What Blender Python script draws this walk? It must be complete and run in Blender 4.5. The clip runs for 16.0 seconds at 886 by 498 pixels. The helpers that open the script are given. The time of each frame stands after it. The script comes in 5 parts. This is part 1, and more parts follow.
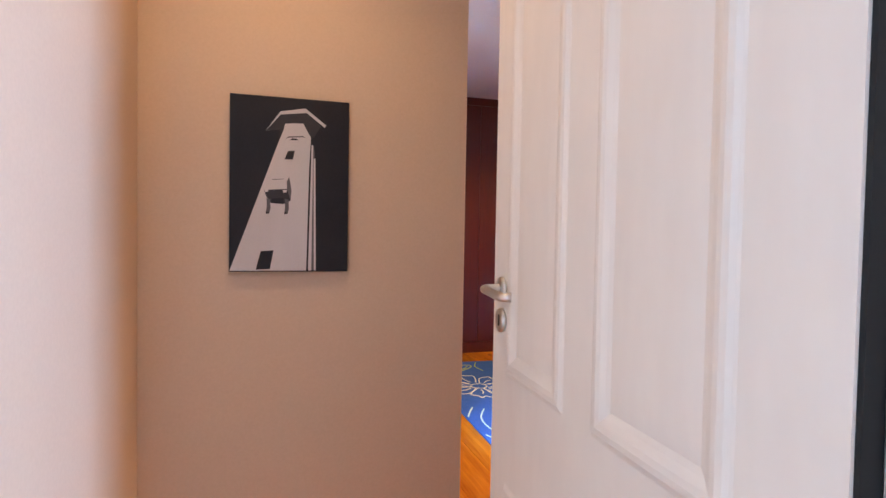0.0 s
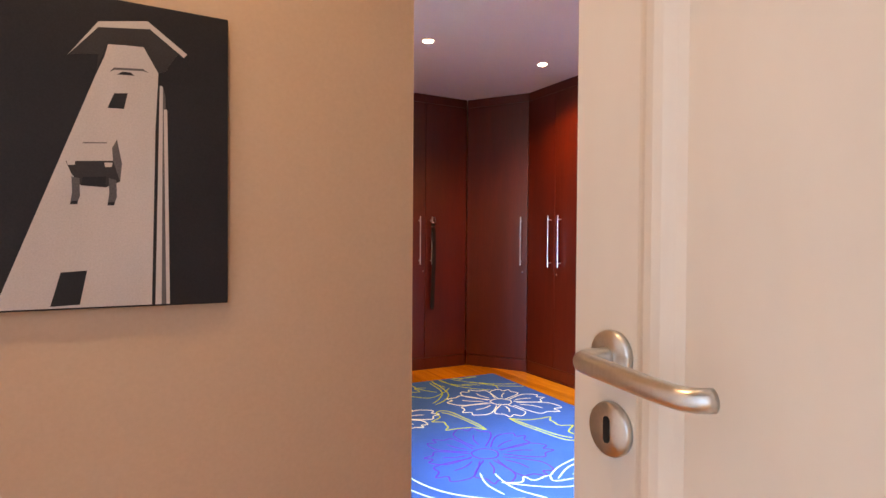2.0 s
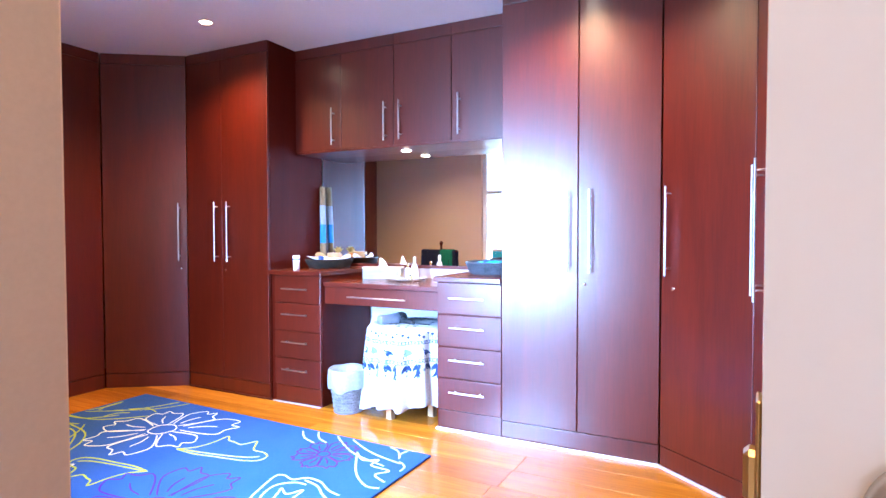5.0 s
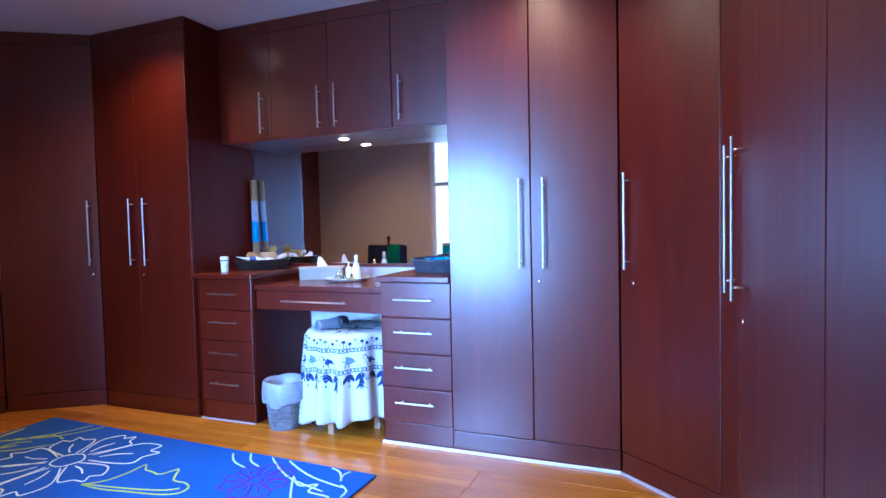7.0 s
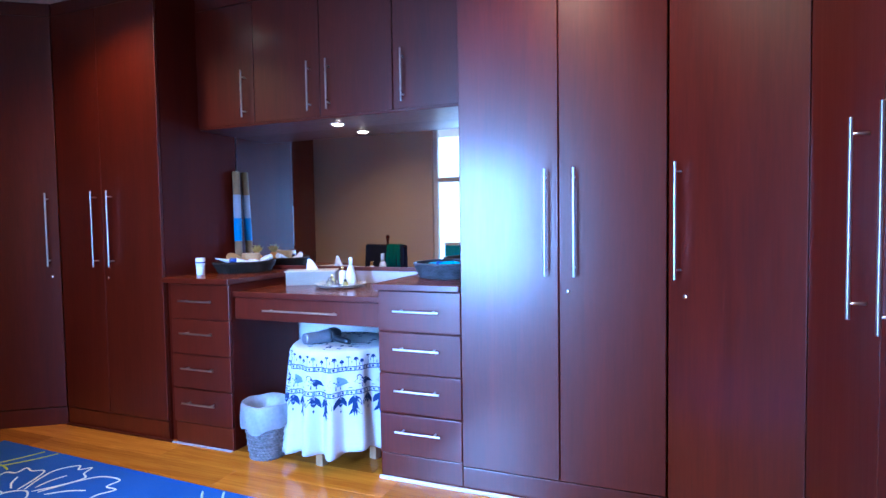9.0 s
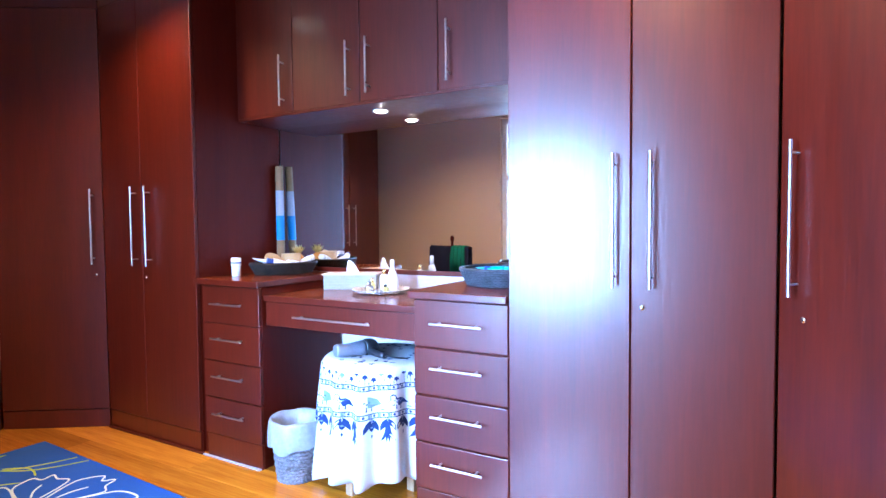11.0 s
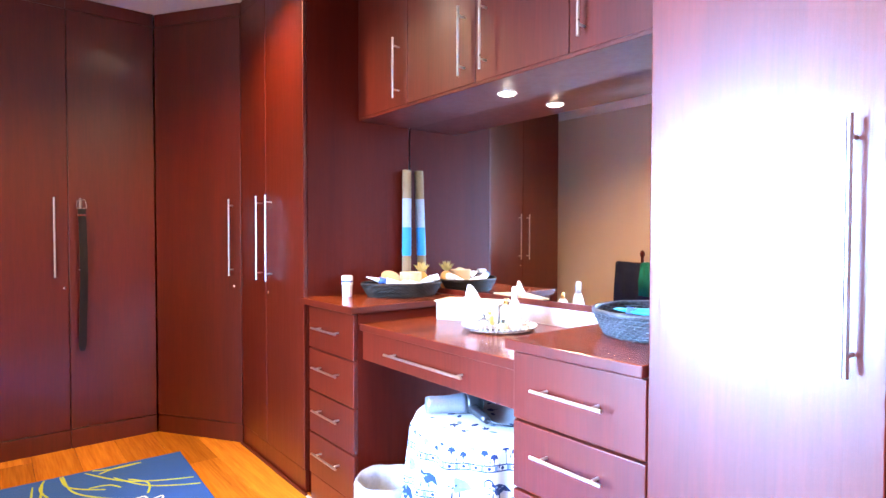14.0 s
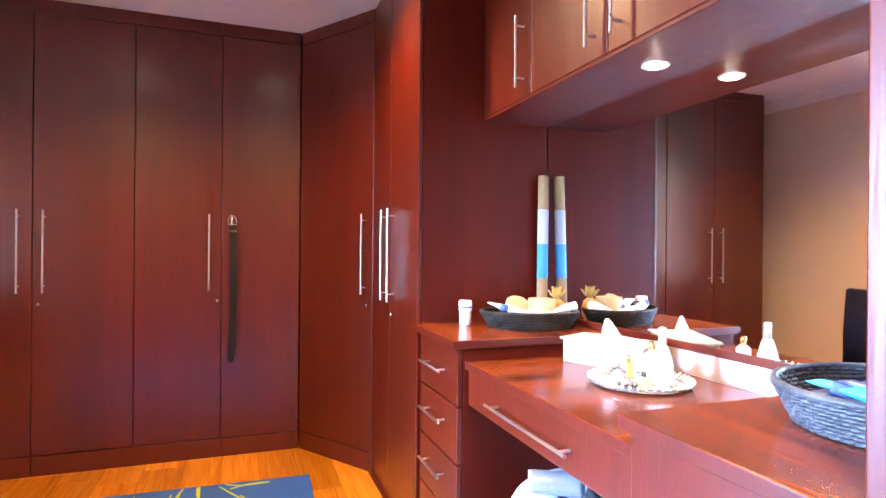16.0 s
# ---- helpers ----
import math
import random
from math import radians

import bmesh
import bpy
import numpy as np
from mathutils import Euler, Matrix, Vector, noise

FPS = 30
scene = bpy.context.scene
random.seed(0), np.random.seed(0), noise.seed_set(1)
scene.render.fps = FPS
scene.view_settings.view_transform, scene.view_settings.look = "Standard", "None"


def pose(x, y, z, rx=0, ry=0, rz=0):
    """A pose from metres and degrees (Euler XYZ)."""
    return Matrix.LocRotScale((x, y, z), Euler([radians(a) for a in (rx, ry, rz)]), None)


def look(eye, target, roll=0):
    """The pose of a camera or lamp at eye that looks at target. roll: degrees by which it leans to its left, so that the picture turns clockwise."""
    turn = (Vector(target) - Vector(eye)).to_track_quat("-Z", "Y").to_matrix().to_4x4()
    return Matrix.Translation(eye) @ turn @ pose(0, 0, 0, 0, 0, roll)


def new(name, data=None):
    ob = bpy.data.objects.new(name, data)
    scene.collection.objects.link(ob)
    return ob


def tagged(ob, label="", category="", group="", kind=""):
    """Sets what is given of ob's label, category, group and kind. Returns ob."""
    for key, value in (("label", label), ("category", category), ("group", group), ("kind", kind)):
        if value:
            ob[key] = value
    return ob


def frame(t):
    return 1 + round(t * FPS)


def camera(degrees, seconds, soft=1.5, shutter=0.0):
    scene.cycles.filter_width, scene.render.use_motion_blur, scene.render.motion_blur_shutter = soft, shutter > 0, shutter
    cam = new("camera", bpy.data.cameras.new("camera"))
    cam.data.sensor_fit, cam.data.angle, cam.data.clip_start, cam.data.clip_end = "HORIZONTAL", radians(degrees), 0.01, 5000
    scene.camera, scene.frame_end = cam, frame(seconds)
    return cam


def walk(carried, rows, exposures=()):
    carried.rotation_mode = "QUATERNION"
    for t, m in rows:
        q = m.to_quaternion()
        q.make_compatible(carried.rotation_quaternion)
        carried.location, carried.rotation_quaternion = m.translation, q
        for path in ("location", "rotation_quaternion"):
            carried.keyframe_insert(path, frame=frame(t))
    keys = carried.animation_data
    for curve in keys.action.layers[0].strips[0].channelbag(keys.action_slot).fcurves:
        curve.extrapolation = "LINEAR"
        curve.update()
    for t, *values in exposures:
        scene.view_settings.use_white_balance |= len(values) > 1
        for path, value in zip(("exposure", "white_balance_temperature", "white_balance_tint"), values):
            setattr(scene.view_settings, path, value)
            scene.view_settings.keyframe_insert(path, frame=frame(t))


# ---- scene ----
cam = camera(76.4, 16.0)
PATH = [
    (0, (1.696, 1.336, 1.169), (2.279, 3.248, 1.108), 1.0),
    (0.5, (1.726, 1.519, 1.16), (2.334, 3.423, 1.109), 0.9),
    (1, (1.732, 1.67, 1.154), (2.431, 3.543, 1.119), 0.8),
    (1.5, (1.737, 1.818, 1.151), (2.55, 3.645, 1.117), 0.8),
    (2, (1.765, 1.975, 1.159), (2.733, 3.725, 1.129), 0.4),
    (2.5, (1.79, 2.07, 1.155), (2.937, 3.708, 1.121), -0.0),
    (3, (1.83, 2.196, 1.149), (3.203, 3.649, 1.112), 0.8),
    (3.5, (1.821, 2.249, 1.156), (3.514, 3.313, 1.112), -0.9),
    (4, (1.819, 2.299, 1.154), (3.575, 3.256, 1.106), -1.2),
    (6.3, (2.08, 2.424, 1.163), (3.93, 3.179, 1.086), -0.7),
    (6.5, (2.101, 2.431, 1.174), (3.954, 3.178, 1.093), -1.4),
    (7, (2.165, 2.45, 1.161), (4.023, 3.183, 1.075), -1.3),
    (7.5, (2.26, 2.505, 1.145), (4.126, 3.219, 1.063), -1.2),
    (8, (2.362, 2.593, 1.145), (4.232, 3.295, 1.06), -1.0),
    (8.2, (2.394, 2.617, 1.155), (4.266, 3.317, 1.067), -1.0),
    (10.3, (2.843, 2.667, 1.166), (4.632, 3.557, 1.078), -0.7),
    (10.5, (2.871, 2.669, 1.164), (4.643, 3.592, 1.079), -0.7),
    (11, (2.974, 2.681, 1.148), (4.712, 3.667, 1.065), -0.5),
    (11.5, (3.124, 2.694, 1.156), (4.813, 3.761, 1.073), -0.4),
    (12, (3.232, 2.718, 1.162), (4.857, 3.88, 1.079), -0.3),
    (12.5, (3.335, 2.742, 1.164), (4.904, 3.98, 1.088), -0.1),
    (13, (3.463, 2.772, 1.177), (4.948, 4.111, 1.104), -0.0),
    (13.5, (3.603, 2.787, 1.182), (4.974, 4.242, 1.121), 0.0),
    (14, (3.711, 2.802, 1.177), (4.972, 4.354, 1.126), 0.1),
    (14.5, (3.864, 2.857, 1.171), (5.026, 4.485, 1.129), 0.3),
    (15, (3.989, 2.912, 1.194), (5.048, 4.609, 1.161), 0.4),
    (15.5, (4.084, 2.974, 1.197), (5.011, 4.747, 1.174), 0.3),
    (16, (4.158, 3.028, 1.189), (4.836, 4.909, 1.189), 0.5),
]
walk(cam, [(t, look(eye, target, roll)) for t, eye, target, roll in PATH],
     exposures=[(0, 0.7, 6400, 10), (1, 0.68, 7500, 10), (2.5, 0.8, 7500, 10), (3.1, 1.1, 6700, 10), (3.6, 1.35, 6000, 10), (4.2, 1.5, 5900, 10), (6.3, 0.32, 4900, 10), (8.2, -0.32, 4600, 10), (10.3, 0.45, 5100, 10), (12, 1.18, 5550, 10), (13.5, 1.66, 5900, 10), (14, 1.7, 6000, 10), (16, 1.78, 6600, 10)])

# ---- world and lights ----
W = bpy.data.worlds.new("world")
scene.world = W
W.use_nodes = True
wn = W.node_tree.nodes
sky = wn.new("ShaderNodeTexSky")
sky.sky_type, sky.sun_disc = "NISHITA", False
sky.sun_elevation, sky.sun_rotation = radians(48), radians(-60)
W.node_tree.links.new(sky.outputs[0], wn["Background"].inputs[0])
wn["Background"].inputs[1].default_value = 0.12


def lamp(name, kind, m, power, colour, **settings):
    data = bpy.data.lights.new(name, kind)
    data.energy, data.color = power, colour
    for key, value in settings.items():
        if key == "size":
            data.size = value
        elif key == "size_y":
            data.shape, data.size_y = "RECTANGLE", value
        elif key == "spot":
            data.spot_size = radians(value)
        elif key == "blend":
            data.spot_blend = value
        elif key == "soft":
            data.shadow_soft_size = value
        elif key == "spread":
            data.spread = radians(value)
        elif key == "angle":
            data.angle = radians(value)
    ob = new(name, data)
    ob.matrix_world = m
    return ob


WARM = (1.0, 0.62, 0.32)
DAY = (0.35, 0.58, 1.0)
# daylight in the opening of the west window and of the window behind the hall
lamp("window_daylight", "AREA", pose(2.12, 4.22, 1.12, 75, 0, -99), 104, (0.32, 0.55, 1.0), size=0.80, size_y=1.25, spread=88)
lamp("bedroom_daylight", "AREA", look((3.83, -1.66, 1.5), (1.3, 2.4, 1.2)), 330, DAY, size=0.38, size_y=1.5)
# added fill in an unseen side opening, brightens the open door leaf
lamp("bedroom_side_fill", "AREA", pose(1.26, 0.65, 1.4, 90, 0, -90), 5, DAY, size=0.85, size_y=1.15)

# ---- materials ----


def material(name, colour, rough=0.5, metal=0.0, spec=0.5):
    m = bpy.data.materials.new(name)
    m.use_nodes = True
    b = m.node_tree.nodes["Principled BSDF"]
    b.inputs["Base Color"].default_value = (*colour, 1)
    b.inputs["Roughness"].default_value = rough
    b.inputs["Metallic"].default_value = metal
    b.inputs["Specular IOR Level"].default_value = spec
    return m


def node(m, kind, **inputs):
    n = m.node_tree.nodes.new(kind)
    for k, v in inputs.items():
        n.inputs[k].default_value = v
    return n


def mapped(m, scale, source="Object"):
    tc, mp = node(m, "ShaderNodeTexCoord"), node(m, "ShaderNodeMapping")
    mp.inputs["Scale"].default_value = scale
    m.node_tree.links.new(tc.outputs[source], mp.inputs["Vector"])
    return mp.outputs[0]


def mottled(name, low, high, rough=0.5, metal=0.0, scale=(3, 3, 3), fine=(60, 60, 60), bump=0.1, rough_var=0.08, spec=0.5, source="Object", dist=0.002):
    """Two scales of noise between two colours, with uneven gloss and fine relief."""
    m = material(name, low, rough, metal, spec)
    L, b = m.node_tree.links, m.node_tree.nodes["Principled BSDF"]
    big = node(m, "ShaderNodeTexNoise", Scale=1.0, Detail=3.0)
    small = node(m, "ShaderNodeTexNoise", Scale=1.0, Detail=2.0)
    L.new(mapped(m, scale, source), big.inputs["Vector"])
    L.new(mapped(m, fine, source), small.inputs["Vector"])
    mix = node(m, "ShaderNodeMath")
    mix.operation = "MULTIPLY_ADD"
    mix.inputs[1].default_value = 0.45
    half = node(m, "ShaderNodeMath")
    half.operation = "MULTIPLY"
    half.inputs[1].default_value = 0.6
    L.new(big.outputs["Fac"], half.inputs[0])
    L.new(small.outputs["Fac"], mix.inputs[0])
    L.new(half.outputs[0], mix.inputs[2])
    ramp = node(m, "ShaderNodeValToRGB")
    ramp.color_ramp.elements[0].position, ramp.color_ramp.elements[0].color = 0.35, (*low, 1)
    ramp.color_ramp.elements[1].position, ramp.color_ramp.elements[1].color = 0.7, (*high, 1)
    L.new(mix.outputs[0], ramp.inputs[0])
    L.new(ramp.outputs[0], b.inputs["Base Color"])
    rr = node(m, "ShaderNodeMapRange")
    rr.inputs["To Min"].default_value, rr.inputs["To Max"].default_value = rough - rough_var, rough + rough_var
    L.new(big.outputs["Fac"], rr.inputs["Value"])
    L.new(rr.outputs[0], b.inputs["Roughness"])
    bp = node(m, "ShaderNodeBump", Strength=bump, Distance=dist)
    L.new(small.outputs["Fac"], bp.inputs["Height"])
    L.new(bp.outputs[0], b.inputs["Normal"])
    return m


def wood(name, dark, light, rough, bump=0.25, along="z", spec=0.5, rings=1.0, coat=0.0, stretch_gloss=0.0, contrast=0.165, tone=0.0):
    """Foil with long, uneven grain along one axis; the relief follows the grain."""
    m = material(name, dark, rough, 0, spec)
    L, b = m.node_tree.links, m.node_tree.nodes["Principled BSDF"]
    b.inputs["Coat Weight"].default_value, b.inputs["Coat Roughness"].default_value = coat, 0.21
    if stretch_gloss:
        b.inputs["Anisotropic"].default_value, b.inputs["Anisotropic Rotation"].default_value = stretch_gloss, 0.25
        tangent = node(m, "ShaderNodeTangent")
        tangent.direction_type, tangent.axis = "RADIAL", "Z"
        L.new(tangent.outputs[0], b.inputs["Tangent"])
    stretch = {"z": (1, 1, 0.06), "y": (1, 0.045, 1), "x": (0.045, 1, 1)}[along]
    info = node(m, "ShaderNodeObjectInfo")
    shift = node(m, "ShaderNodeVectorMath")
    shift.operation = "MULTIPLY_ADD"
    shift.inputs[1].default_value = (1, 1, 1)
    span = node(m, "ShaderNodeMath")
    span.operation = "MULTIPLY"
    span.inputs[1].default_value = 9.0
    L.new(info.outputs["Random"], span.inputs[0])
    L.new(mapped(m, stretch), shift.inputs[0])
    L.new(span.outputs[0], shift.inputs[2])
    grain = node(m, "ShaderNodeTexNoise", Scale=110.0, Detail=3.0, Roughness=0.55, Distortion=0.35)
    broad = node(m, "ShaderNodeTexNoise", Scale=7.0 * rings, Detail=3.0, Distortion=0.8)
    wave = node(m, "ShaderNodeTexNoise", Scale=30.0 * rings, Detail=2.0, Distortion=0.6)
    for n in (grain, broad, wave):
        L.new(shift.outputs[0], n.inputs["Vector"])
    a = node(m, "ShaderNodeMath")
    a.operation = "MULTIPLY_ADD"
    a.inputs[1].default_value = 0.45
    L.new(grain.outputs["Fac"], a.inputs[0])
    c = node(m, "ShaderNodeMath")
    c.operation = "MULTIPLY"
    c.inputs[1].default_value = 0.55
    L.new(broad.outputs["Fac"], c.inputs[0])
    L.new(c.outputs[0], a.inputs[2])
    ramp = node(m, "ShaderNodeValToRGB")
    ramp.color_ramp.elements[0].position, ramp.color_ramp.elements[0].color = 0.5 - contrast, (*dark, 1)
    ramp.color_ramp.elements[1].position, ramp.color_ramp.elements[1].color = 0.5 + contrast, (*light, 1)
    L.new(a.outputs[0], ramp.inputs[0])
    shade = node(m, "ShaderNodeHueSaturation")
    if tone:
        vary = node(m, "ShaderNodeMapRange")
        vary.inputs["To Min"].default_value, vary.inputs["To Max"].default_value = 1 - tone, 1 + tone
        L.new(info.outputs["Random"], vary.inputs["Value"])
        L.new(vary.outputs[0], shade.inputs["Value"])
    L.new(ramp.outputs[0], shade.inputs["Color"])
    L.new(shade.outputs[0], b.inputs["Base Color"])
    rr = node(m, "ShaderNodeMapRange")
    rr.inputs["To Min"].default_value, rr.inputs["To Max"].default_value = rough - 0.05, rough + 0.07
    L.new(wave.outputs["Fac"], rr.inputs["Value"])
    L.new(rr.outputs[0], b.inputs["Roughness"])
    h = node(m, "ShaderNodeMath")
    h.operation = "MULTIPLY_ADD"
    h.inputs[1].default_value = 1.0
    L.new(grain.outputs["Fac"], h.inputs[0])
    third = node(m, "ShaderNodeMath")
    third.operation = "MULTIPLY"
    third.inputs[1].default_value = 0.5
    L.new(wave.outputs["Fac"], third.inputs[0])
    L.new(third.outputs[0], h.inputs[2])
    bp = node(m, "ShaderNodeBump", Strength=bump, Distance=0.0009)
    L.new(h.outputs[0], bp.inputs["Height"])
    L.new(bp.outputs[0], b.inputs["Normal"])
    if coat:
        L.new(bp.outputs[0], b.inputs["Coat Normal"])
    return m


def glowing(name, colour, strength):
    m = material(name, colour)
    b = m.node_tree.nodes["Principled BSDF"]
    b.inputs["Emission Color"].default_value = (*colour, 1)
    b.inputs["Emission Strength"].default_value = strength
    return m


M_WALL = mottled("beige_paint", (0.58, 0.435, 0.31), (0.63, 0.48, 0.345), 0.55, scale=(1.3, 1.3, 1.3), fine=(140, 140, 140), bump=0.035)
M_CEIL = mottled("ceiling_paint", (0.66, 0.58, 0.53), (0.72, 0.63, 0.58), 0.8, scale=(1.5, 1.5, 1.5), fine=(90, 90, 90), bump=0.1)
M_MAHOG = wood("mahogany_foil", (0.055, 0.0040, 0.0006), (0.088, 0.0070, 0.0011), 0.40, 0.50, spec=0.40, coat=0.5, stretch_gloss=0.40, tone=0.06)
M_MAHOG_TOP = wood("mahogany_top", (0.040, 0.0062, 0.0014), (0.220, 0.0420, 0.0085), 0.20, 0.012, along="y", rings=2.5, contrast=0.115)
M_MAHOG_DARK = wood("mahogany_carcass", (0.056, 0.0038, 0.0008), (0.080, 0.0062, 0.0013), 0.45, 0.08, spec=0.12)
M_STEEL = mottled("brushed_steel", (0.60, 0.59, 0.57), (0.70, 0.69, 0.67), 0.29, 1.0, scale=(8, 8, 8), fine=(300, 300, 20), bump=0.012, rough_var=0.04)
M_CHROME = material("chrome", (0.8, 0.79, 0.77), 0.12, 1.0)
M_MIRROR = material("mirror_silver", (0.86, 0.88, 0.87), 0.015, 1.0)
M_FLOOR = wood("laminate_plank", (0.31, 0.084, 0.005), (0.57, 0.205, 0.012), 0.20, 0.12, along="y", rings=1.4, tone=0.24)
M_DOORPAINT = mottled("white_door_paint", (0.74, 0.70, 0.64), (0.79, 0.755, 0.69), 0.38, scale=(2, 2, 2), fine=(30, 200, 8), bump=0.08)
M_FRAME = mottled("door_frame_paint", (0.72, 0.68, 0.63), (0.78, 0.74, 0.69), 0.4, scale=(2, 2, 2), fine=(80, 80, 80), bump=0.05)
M_WHITEWALL = mottled("white_splashback", (0.74, 0.74, 0.73), (0.8, 0.8, 0.79), 0.35, scale=(2, 2, 2), fine=(90, 90, 90), bump=0.05)
M_STRIP = mottled("pale_strip", (0.38, 0.33, 0.32), (0.45, 0.40, 0.39), 0.4, scale=(2, 2, 2), fine=(90, 90, 90), bump=0.05)
M_BLACK = material("black_gap", (0.01, 0.01, 0.01), 0.8)
M_LAMP = glowing("lamp_glow", (1.0, 0.80, 0.55), 45.0)
M_PVC = mottled("white_window_frame", (0.78, 0.78, 0.77), (0.83, 0.83, 0.82), 0.35, scale=(3, 3, 3), fine=(60, 60, 60), bump=0.03)

# ---- mesh helpers ----


def box(bm, x0, x1, y0, y1, z0, z1, bevel=0.0, seg=2):
    g = bmesh.ops.create_cube(bm, size=1)
    vs = g["verts"]
    for v in vs:
        v.co = Vector(((x0 + x1) / 2 + v.co.x * (x1 - x0), (y0 + y1) / 2 + v.co.y * (y1 - y0), (z0 + z1) / 2 + v.co.z * (z1 - z0)))
    if bevel:
        es = list({e for v in vs for e in v.link_edges})
        bmesh.ops.bevel(bm, geom=es, offset=bevel, segments=seg, affect="EDGES", profile=0.5)
    return vs


def boxed(*a, **k):
    bm = bmesh.new()
    box(bm, *a, **k)
    return bm


def part(name, bm, mat, parent=None, label="", smooth=False, m=None):
    """One bmesh as one mesh object, under a thing or a part."""
    me = bpy.data.meshes.new(name)
    bmesh.ops.recalc_face_normals(bm, faces=bm.faces)
    if smooth:
        for f in bm.faces:
            f.smooth = len(f.verts) < 5
    bm.to_mesh(me)
    bm.free()
    for one in mat if isinstance(mat, (list, tuple)) else [mat]:
        me.materials.append(one)
    ob = new(name, me)
    if m is not None:
        ob.matrix_basis = m
    if parent:
        ob.parent = parent
    if label:
        tagged(ob, label)
    return ob


def thing(name, m, label, category, group="", kind=""):
    ob = new(name)
    ob.empty_display_size = 0.1
    ob.matrix_basis = m
    return tagged(ob, label, category, group, kind)


def lathe(bm, profile, n=32, centre=(0, 0, 0)):
    """Turns (radius, height) pairs round a vertical axis."""
    rings = []
    for r, z in profile:
        rings.append([bm.verts.new((centre[0] + r * math.cos(2 * math.pi * i / n), centre[1] + r * math.sin(2 * math.pi * i / n), centre[2] + z)) for i in range(n)])
    for a, b in zip(rings, rings[1:]):
        for i in range(n):
            bm.faces.new((a[i], a[(i + 1) % n], b[(i + 1) % n], b[i]))
    for ring in (rings[0], rings[-1]):
        if (ring[0].co - ring[n // 2].co).length > 1e-4:
            bm.faces.new(ring)
    return bm


def tube(bm, pts, r, n=10, cap=True):
    """A round bar along points."""
    pts = [Vector(p) for p in pts]
    rings, side = [], None
    for i, p in enumerate(pts):
        d = (pts[min(i + 1, len(pts) - 1)] - pts[max(i - 1, 0)]).normalized()
        if side is None:
            side = d.orthogonal().normalized()
        side = (side - d * side.dot(d)).normalized()
        up = d.cross(side)
        rr = r[i] if isinstance(r, (list, tuple)) else r
        rings.append([bm.verts.new(p + rr * (math.cos(2 * math.pi * k / n) * side + math.sin(2 * math.pi * k / n) * up)) for k in range(n)])
    for a, b in zip(rings, rings[1:]):
        for k in range(n):
            bm.faces.new((a[k], a[(k + 1) % n], b[(k + 1) % n], b[k]))
    if cap:
        bm.faces.new(rings[0])
        bm.faces.new(rings[-1])
    return bm


def plate(bm, pts, z0, z1):
    """A flat outline in x and y with thickness."""
    lo = [bm.verts.new((x, y, z0)) for x, y in pts]
    hi = [bm.verts.new((x, y, z1)) for x, y in pts]
    bm.faces.new(hi)
    bm.faces.new(lo)
    for i in range(len(pts)):
        j = (i + 1) % len(pts)
        bm.faces.new((lo[i], lo[j], hi[j], hi[i]))
    return bm


def structure(name, bm, mat, label, category, m=None):
    ob = part(name, bm, mat, m=m)
    return tagged(ob, label, category, kind="structure")


# ---- the setting ----
CEIL = 2.463
FRONT, BACK = 4.82, 5.42
NORTH, NORTH_WALL = 6.455, 7.06
SOUTH, SOUTH_WALL = 2.255, 1.60
WEST = 2.30
HALL_W = 1.34
PIC_Y = 3.075

structure("floor_base", boxed(-0.6, 5.8, -1.7, 7.4, -0.12, -0.012), M_BLACK, "dark screed under the laminate floor", "floor")
structure("ceiling", boxed(-0.6, 5.8, -1.7, 7.4, CEIL, CEIL + 0.12), M_CEIL, "plain painted ceiling with recessed spotlights", "ceiling")
structure("wall_east", boxed(BACK, BACK + 0.15, 1.5, 7.23, -0.01, CEIL), M_WHITEWALL, "white plastered wall behind the cupboards", "wall")
structure("wall_north", boxed(WEST - 0.15, BACK, NORTH_WALL, NORTH_WALL + 0.15, -0.01, CEIL), M_WALL, "beige painted plaster wall", "wall")
bm = bmesh.new()
# the gap at y 0.2 to 1.1 is added, unseen, for the side fill
box(bm, HALL_W - 0.15, HALL_W, -1.6, 0.2, -0.01, CEIL)
box(bm, HALL_W - 0.15, HALL_W, 1.1, PIC_Y, -0.01, CEIL)
box(bm, HALL_W - 0.15, HALL_W, 0.2, 1.1, -0.01, 0.8)
box(bm, HALL_W - 0.15, HALL_W, 0.2, 1.1, 2.0, CEIL)
structure("wall_hall_west", bm, M_WALL, "beige painted plaster wall of the entrance passage", "wall")
structure("wall_picture", boxed(HALL_W - 0.15, WEST, PIC_Y, PIC_Y + 0.14, -0.01, CEIL, bevel=0.004), M_WALL, "beige painted plaster wall that carries the picture", "wall")
# west wall with the window opening
WY0, WY1, WZ0, WZ1 = 3.32, 5.11, 0.50, 2.27
bm = bmesh.new()
box(bm, WEST - 0.15, WEST, PIC_Y + 0.14, WY0, -0.01, CEIL)
box(bm, WEST - 0.15, WEST, WY1, NORTH_WALL, -0.01, CEIL)
box(bm, WEST - 0.15, WEST, WY0, WY1, -0.01, WZ0)
box(bm, WEST - 0.15, WEST, WY0, WY1, WZ1, CEIL)
structure("wall_west", bm, M_WALL, "beige painted plaster wall with a window", "wall")
# south wall with the doorway
DX0, DX1, DZ = HALL_W, 2.097, 2.04
bm = bmesh.new()
box(bm, DX1 + 0.03, BACK, SOUTH_WALL - 0.15, SOUTH_WALL, -0.01, CEIL)
box(bm, DX0, DX1 + 0.03, SOUTH_WALL - 0.15, SOUTH_WALL, DZ + 0.03, CEIL)
